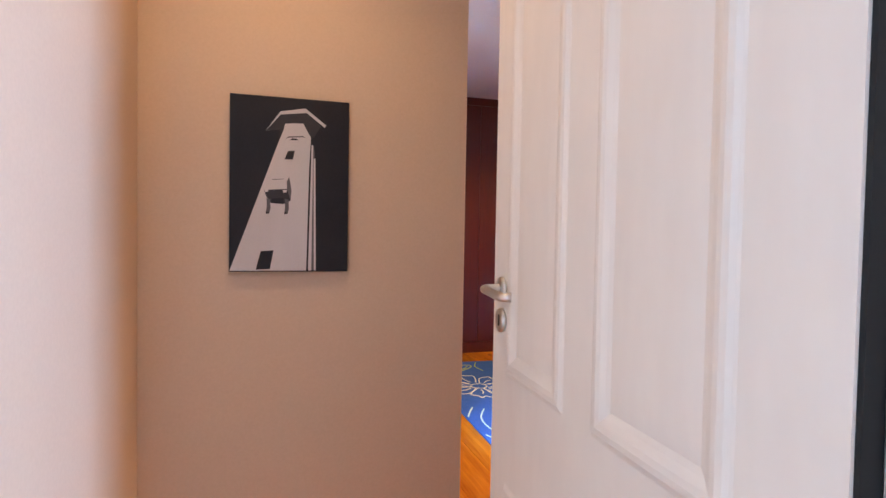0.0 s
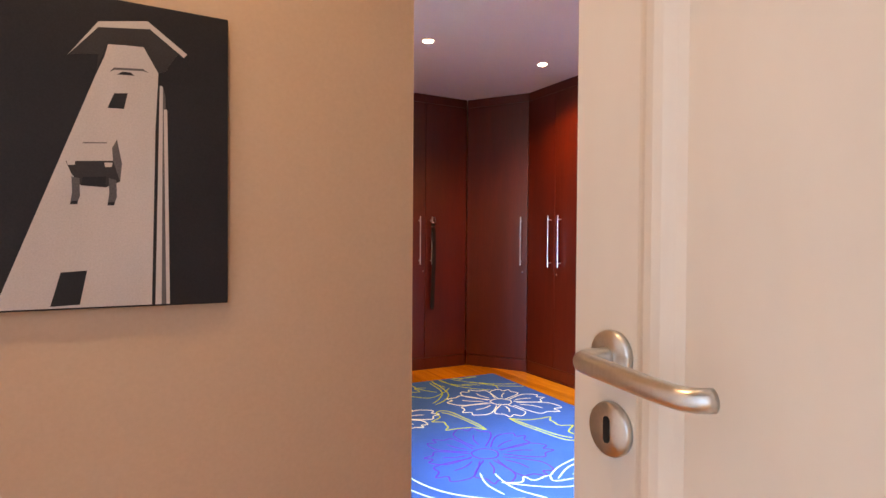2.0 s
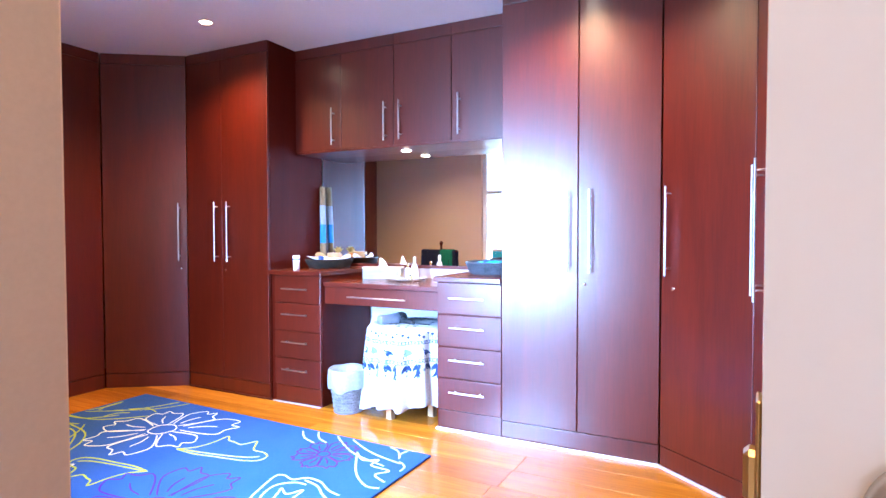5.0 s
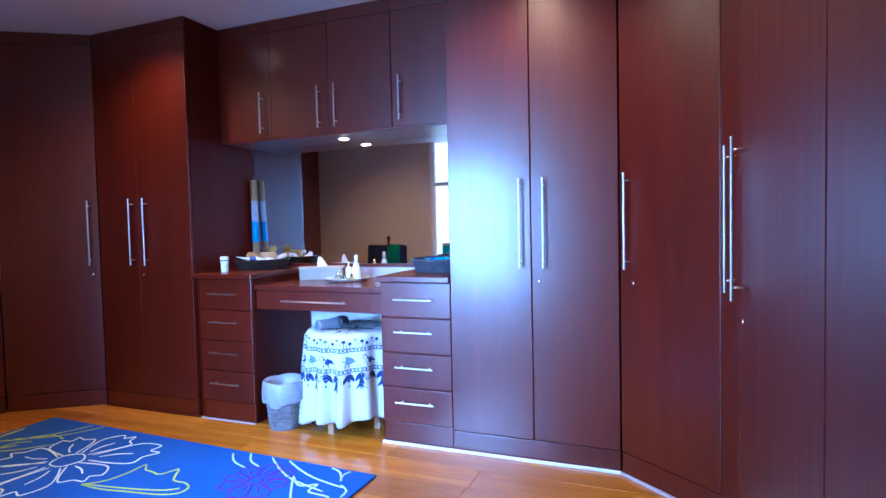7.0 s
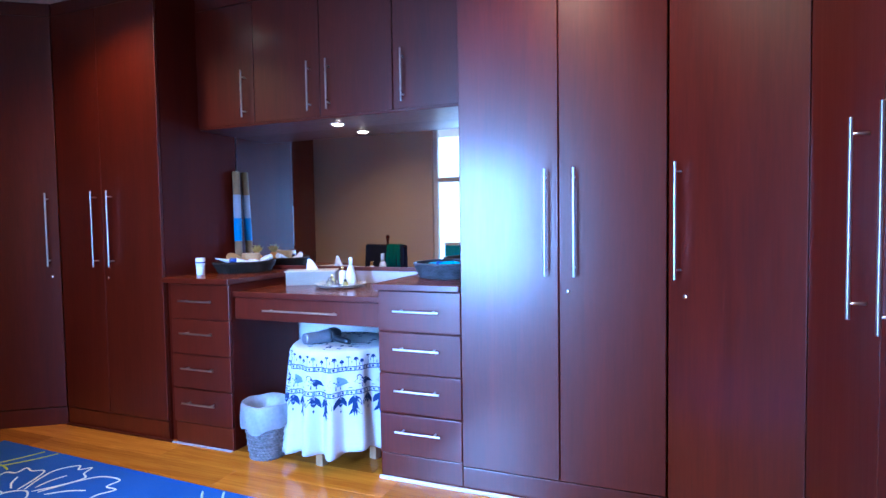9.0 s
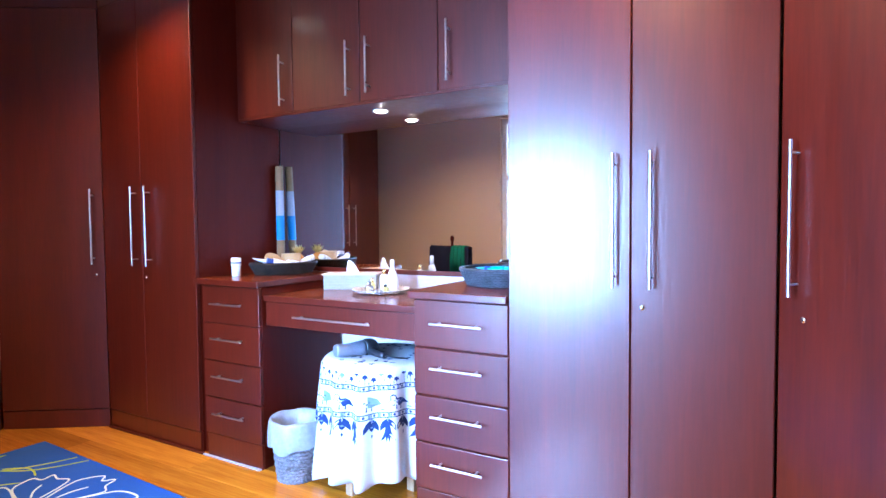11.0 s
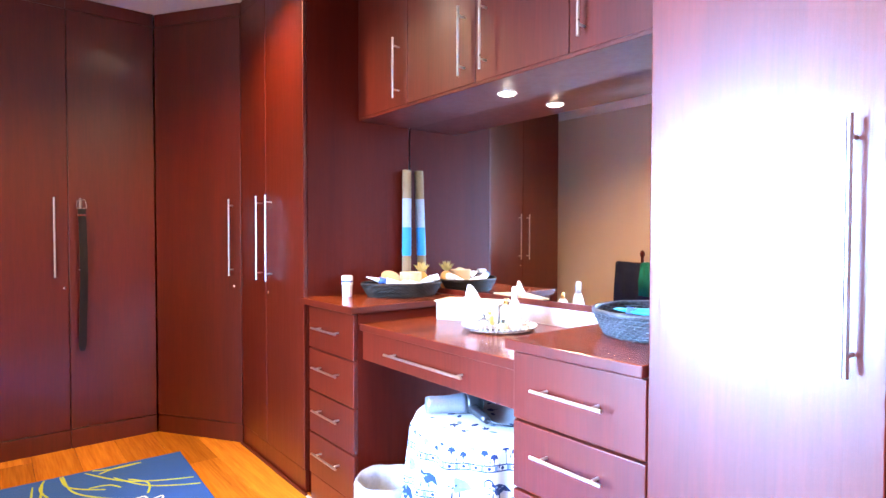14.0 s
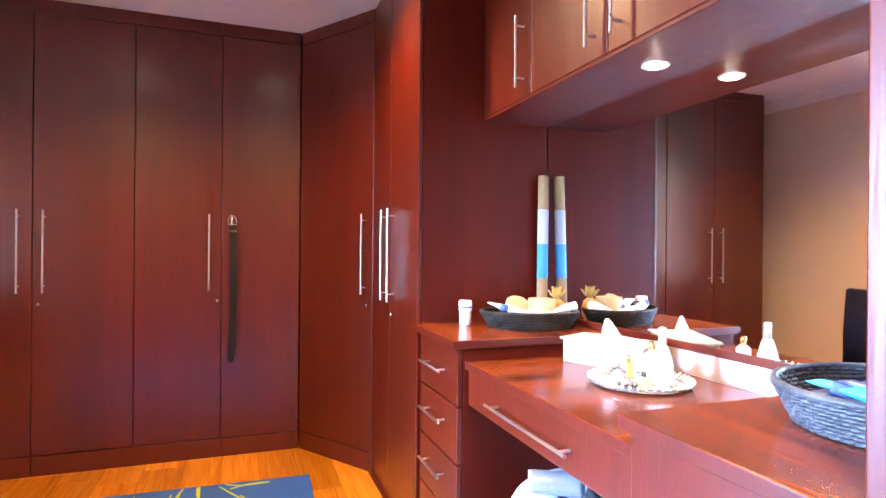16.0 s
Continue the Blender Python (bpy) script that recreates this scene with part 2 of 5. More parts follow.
structure("wall_south", bm, M_WALL, "beige painted plaster wall with the doorway", "wall")
# the bedroom side behind the doorway
bm = bmesh.new()
box(bm, HALL_W - 0.15, 3.6, -1.75, -1.6, -0.01, CEIL)
box(bm, 4.04, 4.2, -1.75, -1.6, -0.01, CEIL)
box(bm, 3.6, 4.04, -1.75, -1.6, -0.01, 0.7)
box(bm, 3.6, 4.04, -1.75, -1.6, 2.3, CEIL)
structure("wall_behind", bm, M_WALL, "plain beige wall with a window behind the doorway", "wall")
bm = bmesh.new()
box(bm, 4.05, 4.2, -1.6, SOUTH_WALL - 0.15, -0.01, CEIL)
structure("wall_bedroom_east", bm, M_WALL, "plain beige wall beside the doorway", "wall")

# ---- door frame and door ----
fr = thing("door_frame", pose(0, 0, 0), "white painted door frame of the passage doorway", "door frame", kind="structure")
part("jamb", boxed(DX1 - 0.0, DX1 + 0.03, SOUTH_WALL - 0.17, SOUTH_WALL + 0.012, 0, DZ + 0.03, bevel=0.004), M_FRAME, fr)
part("jamb", boxed(DX0, DX0 + 0.025, SOUTH_WALL - 0.17, SOUTH_WALL - 0.002, 0, DZ, bevel=0.004), M_FRAME, fr)
part("lintel", boxed(DX0, DX1, SOUTH_WALL - 0.17, SOUTH_WALL + 0.012, DZ, DZ + 0.03, bevel=0.004), M_FRAME, fr)
part("architrave", boxed(DX1 + 0.003, DX1 + 0.07, SOUTH_WALL - 0.185, SOUTH_WALL - 0.172, 0, DZ + 0.09, bevel=0.004), M_FRAME, fr)

LEAF_L, LEAF_T = 0.742, 0.038


def moulded_face(bm, panels, length, height, y, side):
    """The skin of a moulded door: a grid of flat stiles with sunk, raised-field panels."""
    xs = sorted({0.0, length, *[v for p in panels for v in p[:2]]})
    zs = sorted({0.0, height, *[v for p in panels for v in p[2:]]})
    for i in range(len(xs) - 1):
        for j in range(len(zs) - 1):
            x0, x1, z0, z1 = xs[i], xs[i + 1], zs[j], zs[j + 1]
            if any(p[0] <= x0 and x1 <= p[1] and p[2] <= z0 and z1 <= p[3] for p in panels):
                continue
            bm.faces.new([bm.verts.new((x, y, z)) for x, z in ((x0, z0), (x1, z0), (x1, z1), (x0, z1))])
    for x0, x1, z0, z1 in panels:
        rings = []
        for inset, depth in ((0, 0), (0.004, 0.0012), (0.010, 0.0042), (0.018, 0.0052), (0.026, 0.0040), (0.036, 0.0), (0.044, -0.0022), (0.062, -0.0012), (0.068, -0.001)):
            rings.append([bm.verts.new((x, y + side * depth, z)) for x, z in ((x0 + inset, z0 + inset), (x1 - inset, z0 + inset), (x1 - inset, z1 - inset), (x0 + inset, z1 - inset))])
        for a, b in zip(rings, rings[1:]):
            for k in range(4):
                bm.faces.new((a[k], a[(k + 1) % 4], b[(k + 1) % 4], b[k]))
        bm.faces.new(rings[-1])


def lever(parent, y, side, to_x, x, z):
    """A lever handle on a round rose, with the keyhole rose under it."""
    turn = pose(x, y, z, 90 if side < 0 else -90)
    part("door_handle", lathe(bmesh.new(), [(0.0, 0), (0.0215, 0), (0.0219, 0.004), (0.0205, 0.007), (0.0118, 0.0085), (0.0, 0.009)], 40), M_STEEL, parent, "brushed steel lever handle on a round rose", smooth=True, m=turn)
    s = side
    pts = [(0, 0.005 * s, 0), (0, 0.014 * s, 0), (0, 0.024 * s, 0)]
    for i in range(1, 7):
        a = i / 6 * math.pi / 2
        pts.append((to_x * 0.018 * (1 - math.cos(a)), s * (0.024 + 0.018 * math.sin(a)), 0))
    pts += [(to_x * 0.05, 0.0435 * s, -0.001), (to_x * 0.08, 0.043 * s, -0.003), (to_x * 0.10, 0.041 * s, -0.004)]
    for i in range(1, 5):
        a = i / 4 * math.pi / 2.4
        pts.append((to_x * (0.10 + 0.016 * math.sin(a)), s * (0.041 - 0.018 * (1 - math.cos(a))), -0.004))
    part("lever", tube(bmesh.new(), [(p[0] + x, p[1] + y, p[2] + z) for p in pts], 0.0080, 18), M_STEEL, parent, smooth=True)
    k = part("keyhole_rose", lathe(bmesh.new(), [(0.0, 0), (0.0222, 0), (0.0226, 0.004), (0.0212, 0.007), (0.0, 0.0075)], 40), M_STEEL, parent, "round brushed steel keyhole rose", smooth=True, m=pose(x, y, z - 0.060, 90 if side < 0 else -90))
    bm = bmesh.new()
    plate(bm, [(0.0036 * math.cos(a), (0.0075 if math.sin(a) > 0 else -0.0075) + 0.0036 * math.sin(a)) for a in [2 * math.pi * (i + 0.5) / 20 for i in range(20)]], 0.0070, 0.0080)
    part("keyhole", bm, M_BLACK, k)


# the leaf stands open along the passage, hinged at the doorway
hinge = Vector((2.096, 1.618))
tip = Vector((2.134, 2.356))
ang = math.degrees(math.atan2(tip.y - hinge.y, tip.x - hinge.x))
leaf = thing("door", pose(hinge.x, hinge.y, 0.008, 0, 0, ang), "white moulded panel door standing open beside the passage", "door")
bm = bmesh.new()
P = [(0.105, 0.355, 0.898, 1.88), (0.435, 0.668, 0.898, 1.88), (0.105, 0.355, 0.20, 0.70), (0.435, 0.668, 0.20, 0.70)]
moulded_face(bm, P, LEAF_L, 2.01, LEAF_T / 2, 1)
moulded_face(bm, P, LEAF_L, 2.01, -LEAF_T / 2, -1)
for x0, x1, z0, z1 in ((0, 0, 0, 2.01), (LEAF_L, LEAF_L, 0, 2.01)):
    bm.faces.new([bm.verts.new(c) for c in ((x0, -LEAF_T / 2, z0), (x0, LEAF_T / 2, z0), (x1, LEAF_T / 2, z1), (x1, -LEAF_T / 2, z1))])
for z in (0, 2.01):
    bm.faces.new([bm.verts.new(c) for c in ((0, -LEAF_T / 2, z), (LEAF_L, -LEAF_T / 2, z), (LEAF_L, LEAF_T / 2, z), (0, LEAF_T / 2, z))])
bmesh.ops.remove_doubles(bm, verts=bm.verts, dist=0.0002)
part("leaf", bm, M_DOORPAINT, leaf)
lever(leaf, LEAF_T / 2, 1, -1, LEAF_L - 0.049, 1.057)
lever(leaf, -LEAF_T / 2, -1, -1, LEAF_L - 0.049, 1.057)
# black strip added for the darkness seen through the hinge gap
part("hinge_gap_shade", boxed(-0.005, -0.0005, -0.004, LEAF_T / 2 - 0.003, 0.002, 2.005), M_BLACK, leaf, "black strip standing in for the shade in the hinge gap")
M_BRASS = material("aged_brass", (0.55, 0.38, 0.14), 0.35, 1.0)
bm = boxed(LEAF_L, LEAF_L + 0.002, -0.012, 0.004, 0.985, 1.085, bevel=0.0008, seg=1)
box(bm, LEAF_L, LEAF_L + 0.006, -0.009, 0.001, 1.045, 1.065, bevel=0.002, seg=1)
part("latch_plate", bm, M_BRASS, leaf, "brass latch plate")
for z in (0.25, 1.05, 1.80):
    part("hinge", tube(bmesh.new(), [(-0.006, -LEAF_T / 2, z - 0.045), (-0.006, -LEAF_T / 2, z + 0.045)], 0.006, 10), M_STEEL, leaf, smooth=True)

# ---- cupboards ----
PLINTH, DOOR_Z0, DOOR_Z1 = 0.105, 0.108, 2.385


def bar_handle(parent, x, z0, z1, proud=0.034, level=False, r=0.0048):
    """A round steel bar on two posts, upright or level."""
    bm = bmesh.new()
    if level:
        tube(bm, [(z0, -proud, x), (z0 + 0.001, -proud, x), (z1 - 0.001, -proud, x), (z1, -proud, x)], r, 12)
        for p in (z0 + 0.03, z1 - 0.03):
            tube(bm, [(p, -proud, x), (p, 0.0, x)], r * 0.8, 10)
    else:
        tube(bm, [(x, -proud, z0), (x, -proud, z0 + 0.001), (x, -proud, z1 - 0.001), (x, -proud, z1)], r, 12)
        for p in (z0 + 0.035, z1 - 0.035):
            tube(bm, [(x, -proud, p), (x, 0.0, p)], r * 0.8, 10)
    return part("handle", bm, M_STEEL, parent, "brushed steel bar handle", smooth=True)


def lock(parent, x, z):
    bm = lathe(bmesh.new(), [(0.0, 0), (0.009, 0), (0.0092, 0.002), (0.007, 0.005), (0.0, 0.005)], 20)
    k = part("lock", bm, M_CHROME, parent, "small chrome cam lock", smooth=True, m=pose(x, 0, z, 90))
    part("key_slot", boxed(-0.0008, 0.0008, -0.004, 0.004, 0.0045, 0.0055), M_BLACK, k)


def slab(x0, x1, z0, z1, t=0.018, y=0.0, bevel=0.003):
    return boxed(x0, x1, y, y + t, z0, z1, bevel=bevel, seg=2)


def wardrobe(m, seams, handles, locks, depth, label, sides=(True, True), z1=DOOR_Z1):
    """Tall unit: carcass, plinth, top filler and slab doors with bar handles."""
    w = thing("wardrobe", m, label, "wardrobe", "built-in cupboards round the dressing room")
    a, b = seams[0], seams[-1]
    bm = bmesh.new()
    box(bm, a, b, 0.0195, depth, 0.0, CEIL - 0.002)
    part("carcass", bm, M_MAHOG_DARK, w)
    part("plinth", boxed(a + 0.001, b - 0.001, 0.004, 0.0193, 0.0, PLINTH - 0.002, bevel=0.002), M_MAHOG, w)
    part("top_filler", boxed(a + 0.001, b - 0.001, 0.004, 0.0193, z1 + 0.004, CEIL - 0.002, bevel=0.002), M_MAHOG, w)
    for i, (x0, x1) in enumerate(zip(seams, seams[1:])):
        d = part("door", slab(x0 + 0.0018, x1 - 0.0018, DOOR_Z0, z1), M_MAHOG, w)
        for hx in handles:
            if x0 < hx < x1:
                bar_handle(d, hx, 0.945, 1.372)
        for lx in locks:
            if x0 < lx < x1:
                lock(d, lx, 0.884)
    return w


E_TURN = -90
# east side, from the left end to the right end of the wall
Y_L0, Y_L1, Y_K0, Y_K1, Y_R1, Y_END = 5.955, 5.158, 4.718, 3.868, 3.464, 2.641
w = wardrobe(pose(FRONT, Y_L0, 0, 0, 0, E_TURN), [0, 0.356, 0.795], [0.312, 0.435], [0.385], 0.58, "tall mahogany wardrobe with two doors beside the dressing table")
w2 = wardrobe(pose(FRONT, Y_R1, 0, 0, 0, E_TURN), [0, 0.42, 0.822], [0.37, 0.483], [0.456], 0.58, "tall mahogany wardrobe with two doors reflecting the window")
# corner units, each with one door set across the corner
c0, c1 = Vector((4.493, NORTH)), Vector((FRONT, 5.958))
dl = (c1 - c0).length
corner = wardrobe(pose(c0.x, c0.y, 0, 0, 0, math.degrees(math.atan2(c1.y - c0.y, c1.x - c0.x))), [0.0, dl], [dl - 0.055], [dl - 0.047], 0.42, "corner wardrobe with one mahogany door set across the corner")
s0, s1 = Vector((FRONT, 2.639)), Vector((4.505, SOUTH))
sl = (s1 - s0).length
wardrobe(pose(s0.x, s0.y, 0, 0, 0, math.degrees(math.atan2(s1.y - s0.y, s1.x - s0.x))), [0.0, sl], [0.055], [0.075], 0.38, "corner wardrobe with one mahogany door beside the wardrobe")
# north run
nx = [2.64, 3.155, 3.62, 4.06, 4.49]
wardrobe(pose(nx[0], NORTH, 0), [0, nx[1] - nx[0]], [nx[1] - nx[0] - 0.057], [], 0.59, "tall mahogany wardrobe with one door at the end of the run")
wardrobe(pose(nx[1], NORTH, 0), [0, nx[2] - nx[1], nx[3] - nx[1]], [0.055, nx[3] - nx[1] - 0.065], [0.03, nx[3] - nx[1] - 0.02], 0.59, "tall mahogany wardrobe with two plain doors in the long run")
wardrobe(pose(nx[3], NORTH, 0), [0, nx[4] - nx[3]], [0.052], [], 0.59, "narrow mahogany wardrobe with one door and a belt on its handle")
# south run
sx = [4.502, 3.905, 3.03, 2.63, 2.24]
wardrobe(pose(sx[0], SOUTH, 0, 0, 0, 180), [0, sx[0] - sx[1], sx[0] - sx[2]], [sx[0] - 3.985, sx[0] - 3.80], [sx[0] - 3.85], 0.585, "tall mahogany wardrobe with two plain doors beside the entrance")
wardrobe(pose(sx[2], SOUTH, 0, 0, 0, 180), [0, sx[2] - sx[3], sx[2] - sx[4]], [sx[2] - 2.295], [sx[2] - 2.29], 0.585, "tall mahogany wardrobe with two plain doors behind the open door")

# drawer pedestals
DRAW_Z = [0.118, 0.306, 0.491, 0.679, 0.866]


def pedestal(m, width, label):
    w = thing("drawer_unit", m, label, "drawers", "drawer pedestals of the dressing table")
    part("carcass", boxed(0, width, 0.0195, 0.58, 0.0, 0.866), M_MAHOG_DARK, w)
    part("plinth", boxed(0.012, width - 0.001, 0.004, 0.0193, 0.0, 0.116, bevel=0.002), M_MAHOG, w)
    for z0, z1 in zip(DRAW_Z, DRAW_Z[1:]):
        d = part("drawer", slab(0.006, width - 0.001, z0 + 0.0025, z1 - 0.0045), M_MAHOG, w)
        bar_handle(d, z1 - 0.09 if z1 > 0.8 else (z0 + z1) / 2 + 0.02, width / 2 - 0.108, width / 2 + 0.108, 0.032, True)
    return w


pedestal(pose(FRONT, Y_L1 - 0.042, 0, 0, 0, E_TURN), Y_L1 - 0.042 - Y_K0, "mahogany pedestal of four drawers beside the waste basket")
pedestal(pose(FRONT, Y_K1, 0, 0, 0, E_TURN), Y_K1 - Y_R1, "mahogany pedestal with four drawers beside the stool")
# infill strip between the tall unit and the pedestal
structure("trim", boxed(FRONT + 0.03, FRONT + 0.045, Y_L1 - 0.0415, Y_L1 - 0.0005, 0.0, 0.866), M_MAHOG_DARK, "mahogany filler strip between two units", "trim")
def edged(ob):
    """Glossy top with the foil of the doors round its edge."""
    ob.data.materials.append(M_MAHOG)
    for f in ob.data.polygons:
        if f.normal.z < 0.5:
            f.material_index = 1
    return ob


for y0, y1, lab in ((Y_K0 - 0.012, Y_L1 - 0.002, "glossy mahogany top of the drawer pedestal"), (Y_R1 + 0.001, Y_K1 + 0.012, "glossy mahogany top of the pedestal under the woven basket")):
    tagged(edged(part("worktop", boxed(FRONT - 0.018, BACK - 0.022, y0, y1, 0.867, 0.895, bevel=0.003, seg=2), M_MAHOG_TOP)), lab, "worktop", "tops of the dressing table")
desk = thing("dressing_table", pose(FRONT + 0.035, Y_K0 - 0.002, 0, 0, 0, E_TURN), "mahogany dressing table top with a wide drawer over a kneehole", "dressing table")
KW = Y_K0 - Y_K1 - 0.004
edged(part("top", boxed(0.002, KW - 0.002, -0.012, 0.545, 0.801, 0.829, bevel=0.003, seg=2), M_MAHOG_TOP, desk))
d = part("drawer", slab(0.006, KW - 0.004, 0.686, 0.798), M_MAHOG, desk)
bar_handle(d, 0.741, 0.205, 0.632, 0.032, True)
part("drawer_box", boxed(0.03, KW - 0.03, 0.0185, 0.45, 0.70, 0.799), M_MAHOG_DARK, desk)

# wall cabinets over the mirror
UPX, UPZ = 5.10, 1.729
uy = [5.156, 4.751, 4.327, 3.905, Y_R1 + 0.002]
up_handles = [4.812, 4.386, 4.270, 3.846]
for i in range(4):
    uw = uy[i] - uy[i + 1]
    u = thing("wall_cabinet", pose(UPX, uy[i], 0, 0, 0, E_TURN), "mahogany wall cabinet with one door over the mirror", "cabinet", "wall cabinets over the dressing table")
    part("carcass", boxed(0.0, uw, 0.0195, BACK - UPX - 0.002, UPZ + 0.004, CEIL - 0.002), M_MAHOG_DARK, u)
    part("top_filler", boxed(0.0005, uw - 0.0005, 0.004, 0.0193, DOOR_Z1 + 0.004, CEIL - 0.002, bevel=0.002), M_MAHOG, u)
    d = part("door", slab(0.0018, uw - 0.0018, UPZ, DOOR_Z1), M_MAHOG, u)
    hx = uy[i] - up_handles[i]
    bar_handle(d, hx, 1.760, 2.015)
# soffit board under them, and the mirror
structure("soffit_board", boxed(UPX + 0.004, BACK - 0.002, Y_R1 + 0.003, Y_L1 - 0.003, UPZ - 0.012, UPZ + 0.003, bevel=0.003), M_MAHOG, "mahogany board under the wall cabinets with a small spotlight", "soffit")
mir = thing("wall_mirror", pose(0, 0, 0), "wide frameless mirror over the dressing table", "mirror")
part("glass", boxed(BACK - 0.018, BACK - 0.010, Y_R1 + 0.004, Y_L1 - 0.004, 0.9215, UPZ - 0.0125), M_MIRROR, mir)
part("backing", boxed(BACK - 0.010, BACK - 0.001, Y_R1 + 0.004, Y_L1 - 0.004, 0.915, UPZ - 0.0125), M_MAHOG_DARK, mir)
structure("mirror_trim", boxed(BACK - 0.022, BACK - 0.001, Y_R1 + 0.004, Y_L1 - 0.004, 0.8965, 0.921, bevel=0.002), M_MAHOG, "mahogany strip under the mirror", "trim")
structure("splashback", boxed(BACK - 0.02, BACK - 0.001, Y_K1 - 0.012, Y_K0 + 0.012, 0.8295, 0.8963), M_STRIP, "white strip of wall behind the dressing table top", "wall")
# strips along the floor
for nm, x0, x1, y0, y1, mat, lab in (("baseboard", FRONT - 0.016, FRONT - 0.001, Y_END, Y_K1 - 0.004, M_WHITEWALL, "thin white strip at the foot of the cupboards"),):
    structure(nm, boxed(x0, x1, y0, y1, 0.0, 0.014, bevel=0.003), mat, lab, "trim")
structure("baseboard_corner", boxed(0.0, sl, -0.016, -0.001, 0.0, 0.013, bevel=0.003), M_STRIP, "thin pale strip at the foot of the corner wardrobe", "trim", m=pose(s0.x, s0.y, 0, 0, 0, math.degrees(math.atan2(s1.y - s0.y, s1.x - s0.x))))
structure("baseboard_pedestal", boxed(FRONT - 0.012, FRONT + 0.003, Y_K0 + 0.004, Y_L1 - 0.032, 0.0, 0.006, bevel=0.002), M_STRIP, "thin pale strip at the foot of the drawer pedestal", "trim")
structure("baseboard_brown", boxed(FRONT - 0.014, FRONT - 0.001, Y_L1 - 0.03, Y_L0, 0.0, 0.012, bevel=0.003), M_MAHOG, "thin brown strip at the foot of the cupboards", "trim")

# ---- ceiling spots ----


def spotlight(x, y, z, power, group, r=0.042, dome=0.0075):
    s = thing("spotlight", pose(x, y, z), "small round recessed spotlight with a lit warm lamp", "spotlight", group)
    part("ring", lathe(bmesh.new(), [(r * 0.78, -0.001), (r, -0.001), (r * 1.02, -0.004), (r * 0.95, -0.006), (r * 0.8, -0.004), (r * 0.78, -0.001)], 32), M_FRAME, s, smooth=True)
    part("bulb", lathe(bmesh.new(), [(0.0, -dome), (r * 0.3, -dome * 0.93), (r * 0.58, -dome * 0.7), (r * 0.74, -dome * 0.35), (r * 0.77, -0.0006)], 28), M_LAMP, s, smooth=True)
    lamp("spot_beam", "SPOT", pose(x, y, z - 0.03), power, WARM, spot=140, blend=0.8, soft=0.035)


for x, y in ((4.416, 5.273), (3.461, 5.262), (4.416, 3.05), (3.461, 3.05)):
    spotlight(x, y, CEIL, 62, "recessed ceiling spotlights")
spotlight(1.72, 2.45, CEIL, 16, "recessed ceiling spotlights")
spotlight(5.262, 4.325, UPZ - 0.012, 10, "spotlight under the wall cabinets", 0.038, 0.011)

# ---- window ----
win = thing("window_1", pose(0, 0, 0), "white framed window in the beige wall", "window", kind="structure")
for y0, y1 in ((WY0, WY0 + 0.05), (WY1 - 0.05, WY1), (4.19, 4.24)):
    part("window_frame", boxed(WEST - 0.10, WEST - 0.045, y0, y1, WZ0, WZ1, bevel=0.005), M_PVC, win)
for z0, z1 in ((WZ0, WZ0 + 0.05), (1.63, 1.68), (WZ1 - 0.05, WZ1)):
    part("window_rail", boxed(WEST - 0.098, WEST - 0.047, WY0 + 0.05, WY1 - 0.05, z0, z1, bevel=0.005), M_PVC, win)
part("window_sill", boxed(WEST - 0.14, WEST + 0.02, WY0 + 0.001, WY1 - 0.001, WZ0 - 0.004, WZ0 + 0.012, bevel=0.004), M_PVC, win)

# ---- the picture ----
M_INK = mottled("black_sky_print", (0.009, 0.009, 0.012), (0.018, 0.018, 0.023), 0.5, scale=(4, 4, 4), fine=(400, 400, 400), bump=0.15, spec=0.25)
M_TOWER = mottled("pale_tower_print", (0.46, 0.44, 0.44), (0.60, 0.57, 0.57), 0.5, scale=(6, 6, 2), fine=(400, 400, 400), bump=0.15)
M_GREY = mottled("grey_print", (0.055, 0.053, 0.058), (0.13, 0.125, 0.135), 0.5, scale=(9, 9, 9), fine=(400, 400, 400), bump=0.15)
M_DIM = mottled("dark_grey_print", (0.018, 0.017, 0.020), (0.040, 0.038, 0.042), 0.5, scale=(9, 9, 9), fine=(400, 400, 400), bump=0.15, spec=0.3)
PW, PH = 0.337, 0.508
pic = thing("canvas_picture", pose(1.580, PIC_Y - 0.0155, 1.044), "canvas print of a white tower against a black sky", "picture")
part("canvas", boxed(0, PW, -0.009, 0.015, 0, PH, bevel=0.002), M_INK, pic)


def print_shape(name, pts, mat, lift):
    bm = bmesh.new()
    vs = [bm.verts.new((x * PW, -0.0095 - lift, (1 - y) * PH)) for x, y in pts]
    back = [bm.verts.new((v.co.x, -0.0088, v.co.z)) for v in vs]
    bm.faces.new(vs)
    for i in range(len(vs)):
        j = (i + 1) % len(vs)
        bm.faces.new((vs[i], vs[j], back[j], back[i]))
    return part(name, bm, mat, pic)


print_shape("tower_shaft", [(0.004, 0.994), (0.40, 0.25), (0.435, 0.19), (0.45, 0.15), (0.60, 0.14), (0.668, 0.222), (0.655, 0.40), (0.638, 0.994)], M_TOWER, 0.0002)
print_shape("corner_strip", [(0.674, 0.262), (0.688, 0.265), (0.682, 0.994), (0.654, 0.994)], M_TOWER, 0.0002)
print_shape("side_face", [(0.688, 0.262), (0.700, 0.30), (0.704, 0.994), (0.682, 0.994)], M_GREY, 0.0002)
print_shape("side_pipe", [(0.692, 0.34), (0.708, 0.34), (0.720, 0.994), (0.704, 0.994)], M_TOWER, 0.0004)
